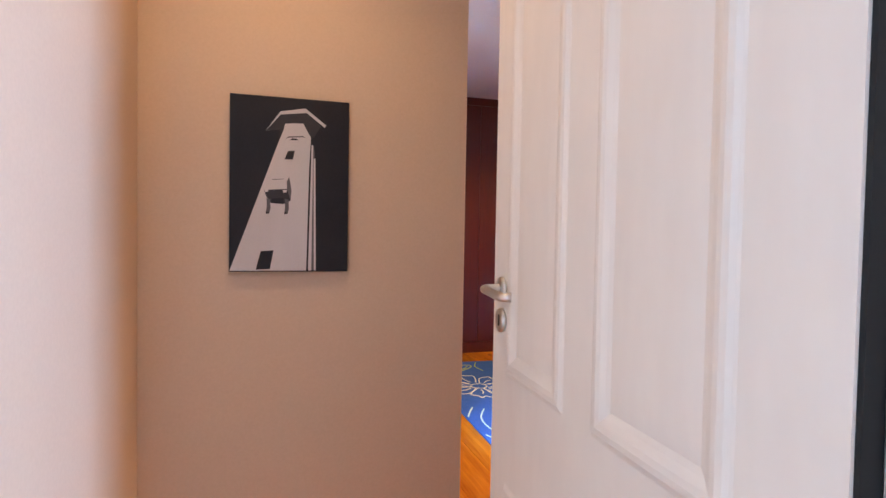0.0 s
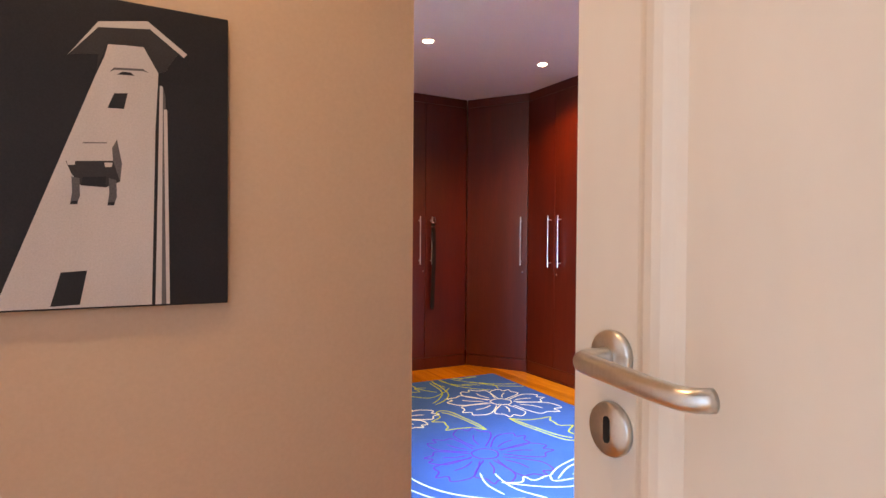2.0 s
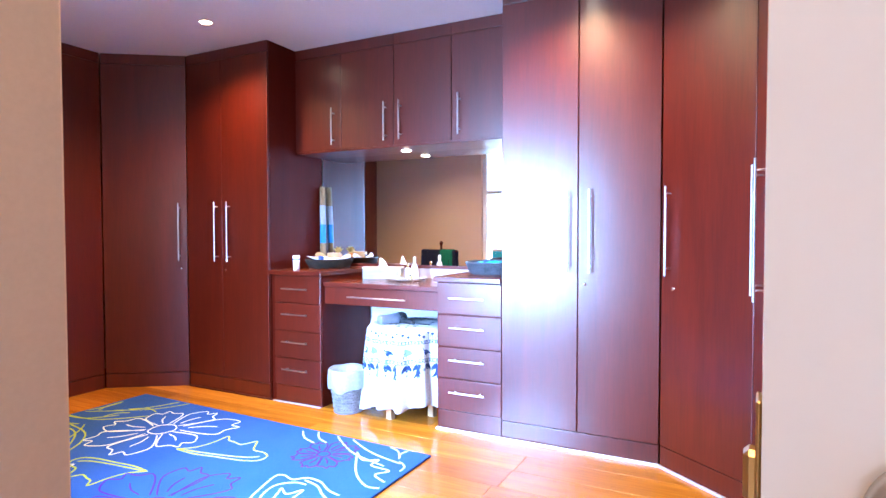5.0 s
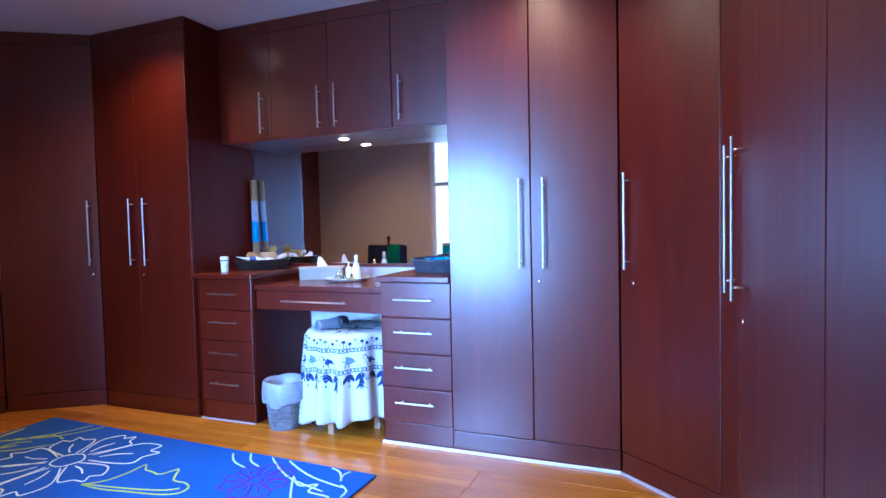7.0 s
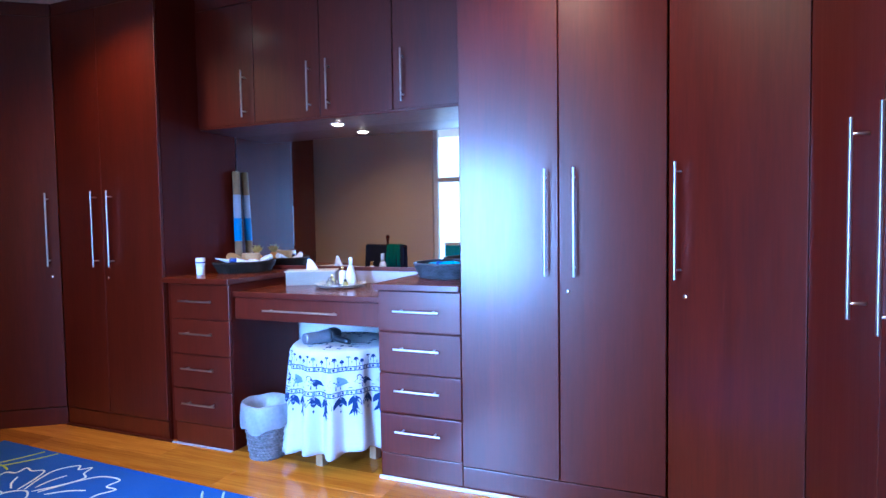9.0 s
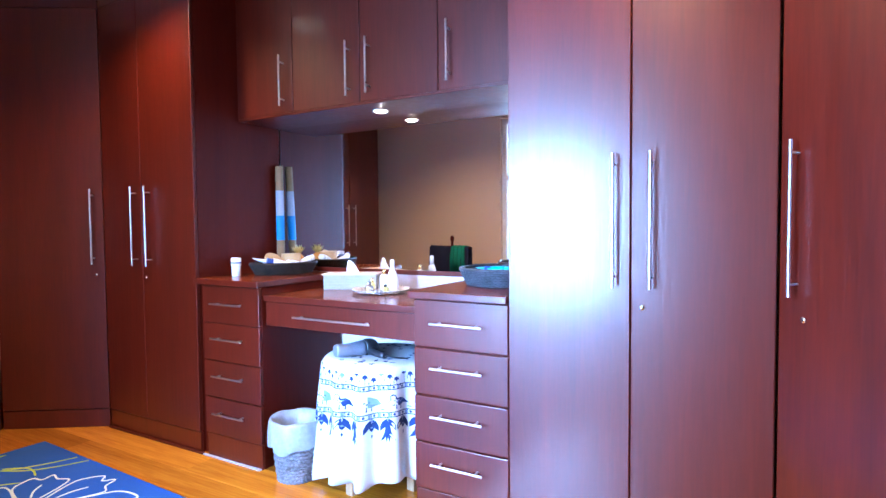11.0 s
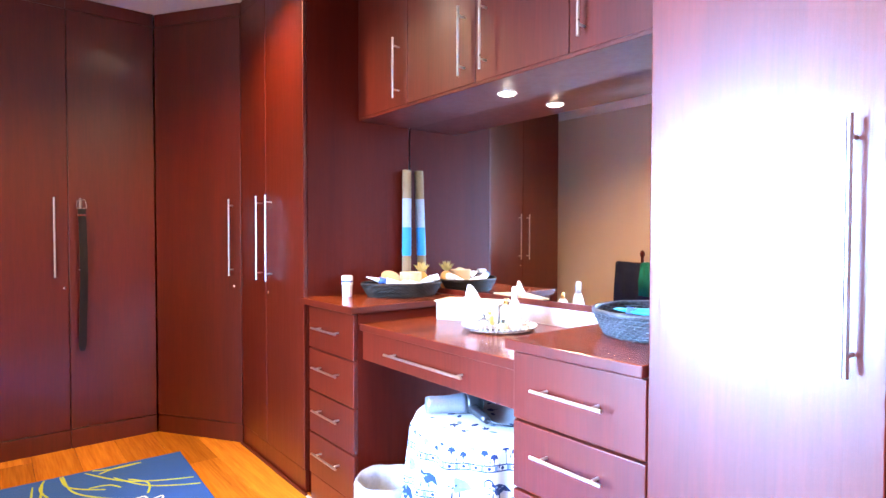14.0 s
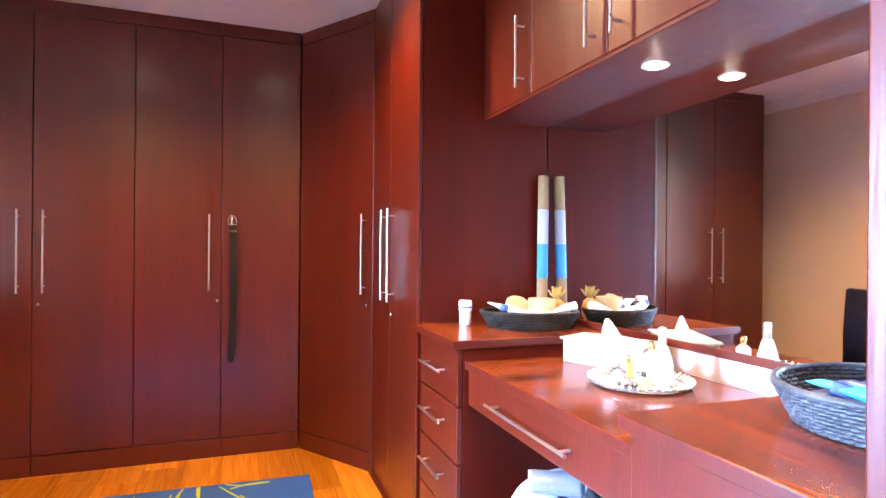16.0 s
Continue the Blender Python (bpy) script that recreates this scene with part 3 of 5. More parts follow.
print_shape("roof_shadow", [(0.29, 0.198), (0.41, 0.10), (0.63, 0.08), (0.76, 0.145), (0.70, 0.212), (0.668, 0.222), (0.61, 0.142), (0.445, 0.148), (0.40, 0.245), (0.41, 0.185)], M_DIM, 0.0003)
print_shape("tower_roof", [(0.288, 0.199), (0.41, 0.082), (0.62, 0.055), (0.80, 0.145), (0.785, 0.158), (0.63, 0.08), (0.41, 0.10)], M_TOWER, 0.0005)
print_shape("ledge", [(0.455, 0.238), (0.475, 0.222), (0.60, 0.214), (0.625, 0.226), (0.60, 0.221), (0.478, 0.229)], M_GREY, 0.0005)
print_shape("tower_window", [(0.475, 0.305), (0.533, 0.300), (0.517, 0.352), (0.447, 0.354)], M_INK, 0.0006)
print_shape("tower_window", [(0.256, 0.882), (0.362, 0.877), (0.332, 0.985), (0.215, 0.988)], M_INK, 0.0006)
print_shape("tower_window", [(0.487, 0.243), (0.51, 0.232), (0.545, 0.231), (0.562, 0.240)], M_INK, 0.0006)
print_shape("balcony_line", [(0.345, 0.470), (0.445, 0.465), (0.445, 0.468), (0.345, 0.474)], M_GREY, 0.0006)
print_shape("balcony_side", [(0.466, 0.482), (0.487, 0.453), (0.508, 0.530), (0.500, 0.590), (0.470, 0.524)], M_GREY, 0.0006)
print_shape("balcony_floor", [(0.277, 0.533), (0.470, 0.523), (0.500, 0.590), (0.440, 0.610), (0.337, 0.607), (0.299, 0.570)], M_DIM, 0.0007)
print_shape("balcony_shade", [(0.345, 0.580), (0.440, 0.575), (0.438, 0.610), (0.337, 0.607)], M_INK, 0.0008)
for u in (0.280, 0.432):
    print_shape("beam_end", [(u, 0.531), (u + 0.036, 0.529), (u + 0.033, 0.543), (u + 0.006, 0.545)], M_TOWER, 0.0009)
    print_shape("bracket", [(u + 0.020, 0.580), (u + 0.052, 0.585), (u + 0.054, 0.640), (u + 0.046, 0.656), (u + 0.016, 0.658), (u + 0.022, 0.630)], M_GREY, 0.0009)
    print_shape("bracket_foot", [(u + 0.016, 0.658), (u + 0.046, 0.656), (u + 0.043, 0.667), (u + 0.014, 0.668)], M_INK, 0.0009)

# ---- the rug ----
M_RUG = mottled("blue_wool", (0.025, 0.080, 0.270), (0.040, 0.112, 0.345), 0.95, scale=(2.5, 2.5, 2.5), fine=(320, 320, 320), bump=0.8, dist=0.004, spec=0.15)
M_RUG_W = mottled("cream_wool", (0.62, 0.61, 0.46), (0.74, 0.73, 0.58), 0.95, fine=(320, 320, 320), bump=0.7, dist=0.003, spec=0.1)
M_RUG_G = mottled("lime_wool", (0.36, 0.41, 0.03), (0.46, 0.51, 0.07), 0.95, fine=(320, 320, 320), bump=0.7, dist=0.003, spec=0.1)
M_RUG_P = mottled("violet_wool", (0.075, 0.02, 0.28), (0.11, 0.035, 0.36), 0.95, fine=(320, 320, 320), bump=0.7, dist=0.003, spec=0.1)
M_RUG_B = mottled("pale_blue_wool", (0.42, 0.55, 0.40), (0.52, 0.64, 0.50), 0.95, fine=(320, 320, 320), bump=0.7, dist=0.003, spec=0.1)
RX, RY, RW, RL = 3.673, 4.885, 1.585, 2.32
rug = thing("rug", pose(RX, RY, 0.0, 0, 0, -2.0), "blue wool rug with outlined white, lime and violet flowers", "rug")
part("rug_body", boxed(-RW / 2, RW / 2, -RL / 2, RL / 2, 0.0005, 0.012, bevel=0.004), M_RUG, rug)


def smooth_line(pts, closed=False, steps=8):
    """A round curve through points."""
    P = [Vector((*p, 0)) for p in pts]
    n = len(P)
    out = []
    for i in range(n if closed else n - 1):
        a, b, c, d = (P[(i - 1) % n], P[i], P[(i + 1) % n], P[(i + 2) % n]) if closed else (P[max(i - 1, 0)], P[i], P[i + 1], P[min(i + 2, n - 1)])
        for k in range(steps):
            t = k / steps
            out.append(0.5 * ((2 * b) + (c - a) * t + (2 * a - 5 * b + 4 * c - d) * t * t + (3 * b - a - 3 * c + d) * t ** 3))
    if not closed:
        out.append(P[-1])
    return out


def stitched(name, lines, mat, width=0.011):
    """Raised yarn lines on the pile; they taper at open ends and stop at the rug's edge."""
    bm = bmesh.new()
    for pts, closed in lines:
        L = smooth_line(pts, closed)
        prev = None
        m = len(L)
        first = None
        for i, p in enumerate(L):
            q, r = L[(i + 1) % m if closed else min(i + 1, m - 1)], L[(i - 1) % m if closed else max(i - 1, 0)]
            d = (q - r).normalized()
            side = Vector((-d.y, d.x, 0)) * width / 2 * (1 if closed else min(1, 0.45 + 0.25 * min(i, m - 1 - i)))
            if abs(p.x) > RW / 2 - 0.012 or abs(p.y) > RL / 2 - 0.012:
                prev = None
                continue
            now = [bm.verts.new((*(p + side * f).xy, 0.0112 + h)) for f, h in ((-1, 0), (-0.6, 0.0026), (0.6, 0.0026), (1, 0))]
            if prev:
                for k in range(3):
                    bm.faces.new((prev[k], prev[k + 1], now[k + 1], now[k]))
            prev = now
            first = first or now
        if closed and prev and first and prev is not first:
            for k in range(3):
                bm.faces.new((prev[k], prev[k + 1], first[k + 1], first[k]))
    return part(name, bm, mat, rug, smooth=True)


def on_rug(x, y):
    """A place in the room as a place on the turned rug."""
    p = rug.matrix_basis.inverted() @ Vector((x, y, 0))
    return (p.x, p.y)


def flower(cx, cy, r, petals, rng, turn=0.0):
    """Outlined open blossom: notched petals round a small heart, with a vein in each."""
    lines = []
    for i in range(petals):
        a = turn + 2 * math.pi * i / petals + rng.uniform(-0.1, 0.1)
        rr, w = r * rng.uniform(0.82, 1.12), math.pi / petals * 0.98

        def at(f, da):
            return (cx + rr * f * math.cos(a + da), cy + rr * f * math.sin(a + da))
        lines.append(([at(0.26, -w * 0.7), at(0.62, -w), at(0.86, -w * 0.9), at(0.90, -w * 0.45), at(1.05, -w * 0.2), at(0.93, 0.02), at(1.03, w * 0.35), at(0.84, w * 0.85), at(0.58, w * 0.95), at(0.26, w * 0.7)], False))
        lines.append(([at(0.34, 0), at(0.55, 0.04), at(0.74, -0.03)], False))
    lines.append(([(cx + r * 0.2 * math.cos(k), cy + r * 0.2 * math.sin(k)) for k in (0, 1.2, 2.5, 3.7, 5.0)], True))
    return lines


def shape(x0, y0, x1, y1, outline, flip=1):
    """Ornament lines laid from one place to another; flip mirrors them."""
    (ax, ay), (bx, by) = on_rug(x0, y0), on_rug(x1, y1)
    dx, dy = bx - ax, by - ay
    return [([(ax + u * dx - flip * v * dy, ay + u * dy + flip * v * dx) for u, v in line], False) for line in outline]


TRUMPET = [[(0, 0), (0.25, -0.05), (0.53, -0.055), (0.8, -0.06), (0.95, -0.03), (1.0, 0.03), (0.99, 0.11), (0.91, 0.17), (0.78, 0.2), (0.72, 0.3), (0.67, 0.41), (0.63, 0.37), (0.56, 0.29), (0.45, 0.33), (0.36, 0.36), (0.28, 0.45), (0.24, 0.26), (0.16, 0.1), (0, 0)],
           [(0.02, 0.01), (0.3, 0.0), (0.6, 0.0), (0.82, 0.02), (0.93, 0.07)]]
SCROLL = [[(-0.05, -0.1), (0.2, 0.12), (0.5, 0.28), (0.8, 0.40), (0.88, 0.32), (0.86, 0.14), (1.0, 0.02), (1.02, -0.2), (0.92, -0.45), (0.9, -0.66)],
          [(0.02, -0.2), (0.34, 0.08), (0.62, 0.18), (0.82, 0.05), (0.86, -0.12)],
          [(0.94, 0.0), (0.92, -0.25), (0.8, -0.48), (0.74, -0.66)],
          [(0.28, -0.14), (0.5, -0.02), (0.62, 0.05), (0.56, -0.12), (0.74, -0.2), (0.5, -0.28), (0.42, -0.42)]]
SERRATED = [[(0, 0), (0.25, 0.03), (0.3, 0.2), (0.42, 0.1), (0.62, 0.26), (0.68, 0.1), (0.98, 0.2), (0.96, 0.02), (0.8, -0.06), (0.5, -0.08), (0, 0)]]


def blade(x0, y0, x1, y1, bend=0.12):
    return shape(x0, y0, x1, y1, [[(0, 0), (0.3, bend * 0.8), (0.6, bend), (1, 0)]])


frng = random.Random(7)
for x, y, r, turn_ in ((4.07, 5.27, 0.385, 0.0), (3.20, 5.28, 0.31, 0.9)):
    stitched("white_flower", flower(*on_rug(x, y), r, 7, frng, turn_), M_RUG_W, 0.010)
for x, y, r, turn_ in ((4.19, 4.20, 0.175, 0.1), (3.43, 4.50, 0.37, 0.5)):
    stitched("violet_flower", flower(*on_rug(x, y), r, 8, frng, turn_), M_RUG_P, 0.010)
vines = shape(3.90, 4.94, 3.99, 4.43, TRUMPET) + shape(3.65, 4.82, 3.60, 5.28, TRUMPET)
vines += shape(3.62, 5.42, 3.90, 5.98, [[(0, 0), (0.2, -0.12), (0.5, -0.16), (1, 0)], [(0.05, 0.03), (0.24, -0.05), (0.55, -0.09), (0.96, 0.05)]])
vines += shape(3.55, 5.70, 3.92, 5.76, [[(0, 0), (0.25, -0.34), (0.7, -0.2), (1, 0)], [(0.1, 0.28), (0.35, 0.14), (0.42, 0.4), (0.62, 0.3)]])
vines += blade(4.50, 5.62, 4.07, 6.0) + blade(4.50, 5.53, 4.17, 5.86) + blade(4.31, 5.98, 4.06, 6.04) + blade(4.31, 5.98, 4.12, 5.95, -0.1)
vines += blade(4.19, 5.56, 3.98, 6.04, 0.14) + blade(4.12, 5.74, 3.97, 6.03, 0.16) + blade(4.26, 5.58, 4.22, 5.80, -0.2) + blade(3.91, 5.80, 3.91, 6.03, 0.1)
vines += blade(3.78, 5.70, 3.70, 6.0) + blade(3.58, 5.76, 3.62, 6.0, -0.12) + blade(3.40, 5.72, 3.44, 6.0) + blade(3.20, 5.70, 3.10, 6.0, 0.15)
vines += shape(3.05, 5.62, 3.36, 5.90, TRUMPET) + blade(4.06, 5.80, 4.18, 5.72, 0.2)
stitched("lime_vine", vines, M_RUG_G, 0.011)
pale = shape(3.57, 4.14, 3.93, 4.08, SCROLL)
pale += shape(3.30, 4.16, 3.62, 3.96, SERRATED) + shape(4.29, 4.06, 3.96, 3.76, SERRATED)
pale += blade(4.41, 4.52, 4.29, 4.34, -0.1) + blade(4.44, 4.43, 4.32, 4.28, -0.1) + blade(4.43, 4.29, 4.20, 3.84, -0.08) + blade(4.43, 4.19, 4.26, 3.78, -0.06)
pale += blade(4.43, 3.99, 4.32, 3.82, 0.15) + blade(4.44, 3.81, 4.31, 3.82, -0.2) + blade(4.28, 3.80, 4.18, 3.74, 0.2)
pale += blade(3.27, 4.30, 3.24, 4.05, -0.1) + blade(3.33, 4.26, 3.39, 3.93, -0.12)
for r in (0.52, 0.60):
    pale.append(([on_rug(3.46 + r * math.cos(a), 4.46 + r * 0.98 * math.sin(a)) for a in (2.5, 2.9, 3.3, 3.7, 4.1, 4.4)], False))
stitched("pale_scroll", pale, M_RUG_B, 0.012)

# ---- stool under a cloth, with a hair dryer ----
M_CLOTH = mottled("white_cotton", (0.49, 0.50, 0.51), (0.56, 0.57, 0.58), 0.9, scale=(3, 3, 3), fine=(500, 500, 500), bump=0.3, spec=0.2)
M_INDIGO = mottled("indigo_print", (0.012, 0.027, 0.088), (0.024, 0.046, 0.135), 0.9, scale=(30, 30, 30), fine=(500, 500, 500), bump=0.3, spec=0.2)
M_PALEINDIGO = mottled("faded_indigo_print", (0.11, 0.17, 0.30), (0.19, 0.25, 0.37), 0.9, scale=(30, 30, 30), fine=(500, 500, 500), bump=0.3, spec=0.2)
M_PINE = wood("pine_leg", (0.35, 0.20, 0.09), (0.50, 0.31, 0.15), 0.5, 0.2)
SX, SY, SZ, SR = 5.025, 4.175, 0.570, 0.247
stool = thing("stool", pose(SX, SY, 0), "wooden stool hidden by a tablecloth under the dressing table", "stool")
part("seat", lathe(bmesh.new(), [(0.0, SZ - 0.03), (SR - 0.012, SZ - 0.03), (SR - 0.004, SZ - 0.02), (SR - 0.004, SZ - 0.006), (SR - 0.012, SZ - 0.002), (0.0, SZ - 0.002)], 40), M_PINE, stool)
for k in range(4):
    a = math.pi / 4 + k * math.pi / 2 + 0.66
    part("leg", boxed(-0.02, 0.02, -0.02, 0.02, 0.0, SZ - 0.03, bevel=0.003), M_PINE, stool, m=pose(0.185 * math.cos(a), 0.185 * math.sin(a), 0, 0, 0, math.degrees(a)))
cloth = thing("tablecloth", pose(SX, SY, 0), "white cotton cloth with blue printed birds draped over the stool", "tablecloth")
FOLDS = 13


def drape(a, t):
    """Place on the cloth's skirt: a round the stool, t from the rim (0) down to the hem (1)."""
    wob = math.sin(FOLDS * a + 0.6 * math.sin(2 * a)) * (0.5 + 0.5 * math.sin(3 * a + 1.0) ** 2)
    hem = 0.068 + 0.03 * math.sin(2 * a + 0.5) + 0.018 * math.sin(5 * a)
    r = SR + 0.006 + 0.012 * math.sqrt(t) + 0.024 * t + (0.006 + 0.037 * t) * wob
    if t < 0.06:
        r = SR - 0.008 + 0.014 * (t / 0.06) + 0.0005 * wob
    z = SZ + 0.002 - 0.006 * min(t / 0.06, 1) ** 2 - (SZ - 0.01 - hem) * max(t - 0.03, 0) / 0.97
    return Vector((r * math.cos(a), r * math.sin(a), z))


def on_cloth(a, t, lift):
    p = drape(a, t)
    n = (drape(a + 0.01, t) - drape(a - 0.01, t)).cross(drape(a, min(t + 0.01, 1)) - drape(a, t - 0.01)).normalized()
    if n.dot(Vector((math.cos(a), math.sin(a), 0))) < 0:
        n.negate()
    return p + n * lift


bm = bmesh.new()
NA, NT = 208, 26
grid = [[bm.verts.new(drape(2 * math.pi * i / NA, j / NT)) for i in range(NA)] for j in range(NT + 1)]
for j in range(NT):
    for i in range(NA):
        bm.faces.new((grid[j][i], grid[j][(i + 1) % NA], grid[j + 1][(i + 1) % NA], grid[j + 1][i]))
mid = [bm.verts.new((v.co.x * 0.5, v.co.y * 0.5, SZ + 0.003)) for v in grid[0]]
for i in range(NA):
    bm.faces.new((grid[0][i], grid[0][(i + 1) % NA], mid[(i + 1) % NA], mid[i]))
bm.faces.new(mid)
ob = part("skirt", bm, M_CLOTH, cloth, smooth=True)
sol = ob.modifiers.new("thickness", "SOLIDIFY")
sol.thickness = 0.0012


def stamp(bm, outline, a0, t0, sa, st, lift=0.0014):
    """A printed shape on the skirt: outline points about a centre, wrapped onto the cloth."""
    vs = [bm.verts.new(on_cloth(a0 + x * sa, min(max(t0 + y * st, 0.065), 0.99), lift)) for x, y in outline]
    c = bm.verts.new(on_cloth(a0, min(max(t0, 0.065), 0.99), lift))
    for i in range(len(vs)):
        bm.faces.new((c, vs[i], vs[(i + 1) % len(vs)]))


def ellipse(n=8, rx=1, ry=1, cx=0, cy=0):
    return [(cx + rx * math.cos(2 * math.pi * k / n), cy + ry * math.sin(2 * math.pi * k / n)) for k in range(n)]


def band(bm, t0, t1, a0=0.0, a1=2 * math.pi, n=160, lift=0.0013):
    prev = None
    for i in range(n + 1):
        a = a0 + (a1 - a0) * i / n
        now = [bm.verts.new(on_cloth(a, t, lift)) for t in (t0, t1)]
        if prev:
            bm.faces.new((prev[0], prev[1], now[1], now[0]))
        prev = now


deep, pale_ink = bmesh.new(), bmesh.new()
crng = random.Random(3)
for t in (0.168, 0.205, 0.398, 0.437):
    band(deep, t - 0.0042, t + 0.0042)
NB = 84
for i in range(NB):
    a = 2 * math.pi * i / NB
    for t in (0.1865, 0.4175):
        if i % 2:
            stamp(deep, ellipse(8, 1, 1), a, t, 0.021, 0.0115)
        else:
            stamp(pale_ink, [(-1, -1), (1, -1), (1, 1), (-1, 1)], a, t, 0.019, 0.014)
            stamp(deep, [(-0.2, -1), (0.2, -1), (0.2, 1), (-0.2, 1)], a + 0.03, t, 0.02, 0.018)
# flowers on stems under the rim
for i in range(50):
    a = 2 * math.pi * i / 50 + crng.uniform(-0.02, 0.02)
    t = (0.075, 0.10, 0.125)[i % 3]
    stamp(deep if i % 5 else pale_ink, [(-1, 0.2), (-0.7, -0.8), (0, -1.1), (0.7, -0.8), (1, 0.2), (0.4, 0.0), (0, 0.9), (-0.4, 0.0)], a, t, 0.046, 0.026)
    stamp(deep, [(-0.14, 0), (0.14, 0), (0.3, 1), (0.05, 1)], a, t, 0.03, 0.168 - t)
    stamp(deep, ellipse(6, 0.5, 1.2), a + 0.06, t + 0.045, 0.016, 0.013)
# birds and turtles between the bands
for i in range(14):
    a = 2 * math.pi * i / 14
    bird = [(-1.0, 0.05), (-0.72, -0.25), (-0.75, -0.75), (-0.5, -1.0), (-0.25, -0.8), (-0.3, -0.3), (0.2, -0.45), (0.6, -0.2), (1.15, 0.45), (0.5, 0.3), (0.1, 0.62), (-0.5, 0.5)]
    turtle = [(-1, 0.3), (-0.7, -0.45), (0, -0.85), (0.7, -0.45), (1.1, 0.2), (0.6, 0.4), (0, 0.55), (-0.7, 0.5)]
    stamp(deep if i % 2 else pale_ink, bird if i % 2 else turtle, a, 0.31, 0.175, 0.066)
    for k in range(5):
        stamp(pale_ink if i % 2 else deep, [(-0.7, -0.2), (0.5, -0.45), (0.9, 0.1), (-0.3, 0.3)], a - 0.07 + 0.035 * k, 0.302 + 0.012 * (k % 2), 0.022, 0.017, 0.0019)
    for sgn in (-0.3, 0.3):
        stamp(deep, [(-0.12, 0), (0.12, 0), (0.2, 1), (-0.3, 1)], a + sgn * 0.12, 0.335, 0.04, 0.04)
    stamp(deep, ellipse(6, 1, 0.5), a + 0.21, 0.372, 0.04, 0.008)
# lotus heads and drooping buds under the lower band
for i in range(26):
    a = 2 * math.pi * i / 26
    stamp(deep, [(-0.2, -1), (0.2, -1), (0.2, 1), (-0.2, 1)], a, 0.462, 0.02, 0.026)
    if i % 2 == 0:
        stamp(deep, ellipse(8, 1, 1), a, 0.500, 0.030, 0.017)
        stamp(deep, [(-0.35, -1), (0, -1.1), (0.35, -1), (0.55, 0.0), (1.25, 1.05), (0.55, 0.75), (0.4, 0.35), (0.18, 1.3), (0, 0.45), (-0.18, 1.3), (-0.4, 0.35), (-0.55, 0.75), (-1.25, 1.05), (-0.55, 0.0)], a, 0.572, 0.090, 0.066)
    else:
        stamp(deep, [(-0.9, -0.6), (0, -1.0), (0.9, -0.6), (0.7, 0.5), (0, 1.1), (-0.7, 0.5)], a, 0.515, 0.042, 0.030)
        stamp(pale_ink, ellipse(6, 1, 0.6), a, 0.512, 0.022, 0.012, 0.0019)
        stamp(deep, ellipse(4, 0.6, 1.0), a, 0.585, 0.022, 0.020)
    for sgn in (-1, 1):
        stamp(deep, [(0.1, -1), (0.65, -0.5), (0.98, 0.25), (0.95, 1), (0.72, 0.45), (0.35, -0.35)], a, 0.50, sgn * 0.115, 0.055)
# sprigs on the flat of the seat
for i in range(46):
    rad, a, turn_ = 0.215 * math.sqrt(crng.random()), crng.uniform(0, 2 * math.pi), crng.uniform(0, 2 * math.pi)
    cx, cy = rad * math.cos(a), rad * math.sin(a)
    size = crng.uniform(0.010, 0.017)
    ink = deep if i % 3 else pale_ink
    shape = [(-1, 0.2), (-0.6, -0.8), (0.1, -1.1), (0.8, -0.6), (1, 0.3), (0.3, 0.1), (0.1, 1.5), (-0.2, 0.2)] if i % 2 else ellipse(7, 1.2, 0.6)
    ink.faces.new([ink.verts.new((cx + size * (x * math.cos(turn_) - y * math.sin(turn_)), cy + size * (x * math.sin(turn_) + y * math.cos(turn_)), SZ + 0.0052)) for x, y in shape])
tagged(part("deep_print", deep, M_INDIGO, cloth), kind="stuff")
tagged(part("pale_print", pale_ink, M_PALEINDIGO, cloth), kind="stuff")

M_DRYER = mottled("silver_plastic", (0.18, 0.20, 0.24), (0.26, 0.28, 0.33), 0.3, 0.5, scale=(10, 10, 10), fine=(200, 200, 200), bump=0.02)
M_BLACKP = mottled("black_plastic", (0.012, 0.012, 0.014), (0.02, 0.02, 0.022), 0.35, scale=(20, 20, 20), fine=(300, 300, 300), bump=0.05)
dr = thing("hair_dryer", pose(4.945, 4.225, SZ + 0.040, 0, 0, -28) @ Matrix.Scale(0.86, 4), "silver and black hair dryer lying on the covered stool", "hair dryer")
turn = pose(0, 0, 0, 0, 90, 0)
part("barrel", lathe(bmesh.new(), [(0.024, -0.135), (0.030, -0.137), (0.033, -0.125), (0.032, -0.06), (0.038, 0.0), (0.040, 0.02)], 30), M_DRYER, dr, smooth=True, m=turn)
part("nozzle_ring", lathe(bmesh.new(), [(0.0, -0.128), (0.026, -0.128), (0.026, -0.134)], 24), M_BLACKP, dr, m=turn)
part("motor_housing", lathe(bmesh.new(), [(0.040, 0.0205), (0.043, 0.03), (0.042, 0.06), (0.032, 0.085), (0.0, 0.09)], 30), M_BLACKP, dr, smooth=True, m=turn)
part("grip", tube(bmesh.new(), [(0.035, -0.02, -0.012), (0.05, -0.07, -0.018), (0.062, -0.12, -0.022), (0.066, -0.15, -0.024)], [0.019, 0.0185, 0.017, 0.014], 16), M_BLACKP, dr, smooth=True)
part("cord", tube(bmesh.new(), [Vector((0.066 + 0.13 * u, -0.15 - 0.05 * math.sin(3 * u), -0.024 - 0.016 * u * 1.0)) for u in [k / 10 for k in range(6)]] + [Vector((0.066 + 0.065 + 0.05 * math.sin(v * 3), -0.20 + 0.012 * v, -0.034 - 0.10 * v * v)) for v in [k / 8 for k in range(1, 9)]], 0.0032, 8), M_BLACKP, dr, smooth=True)

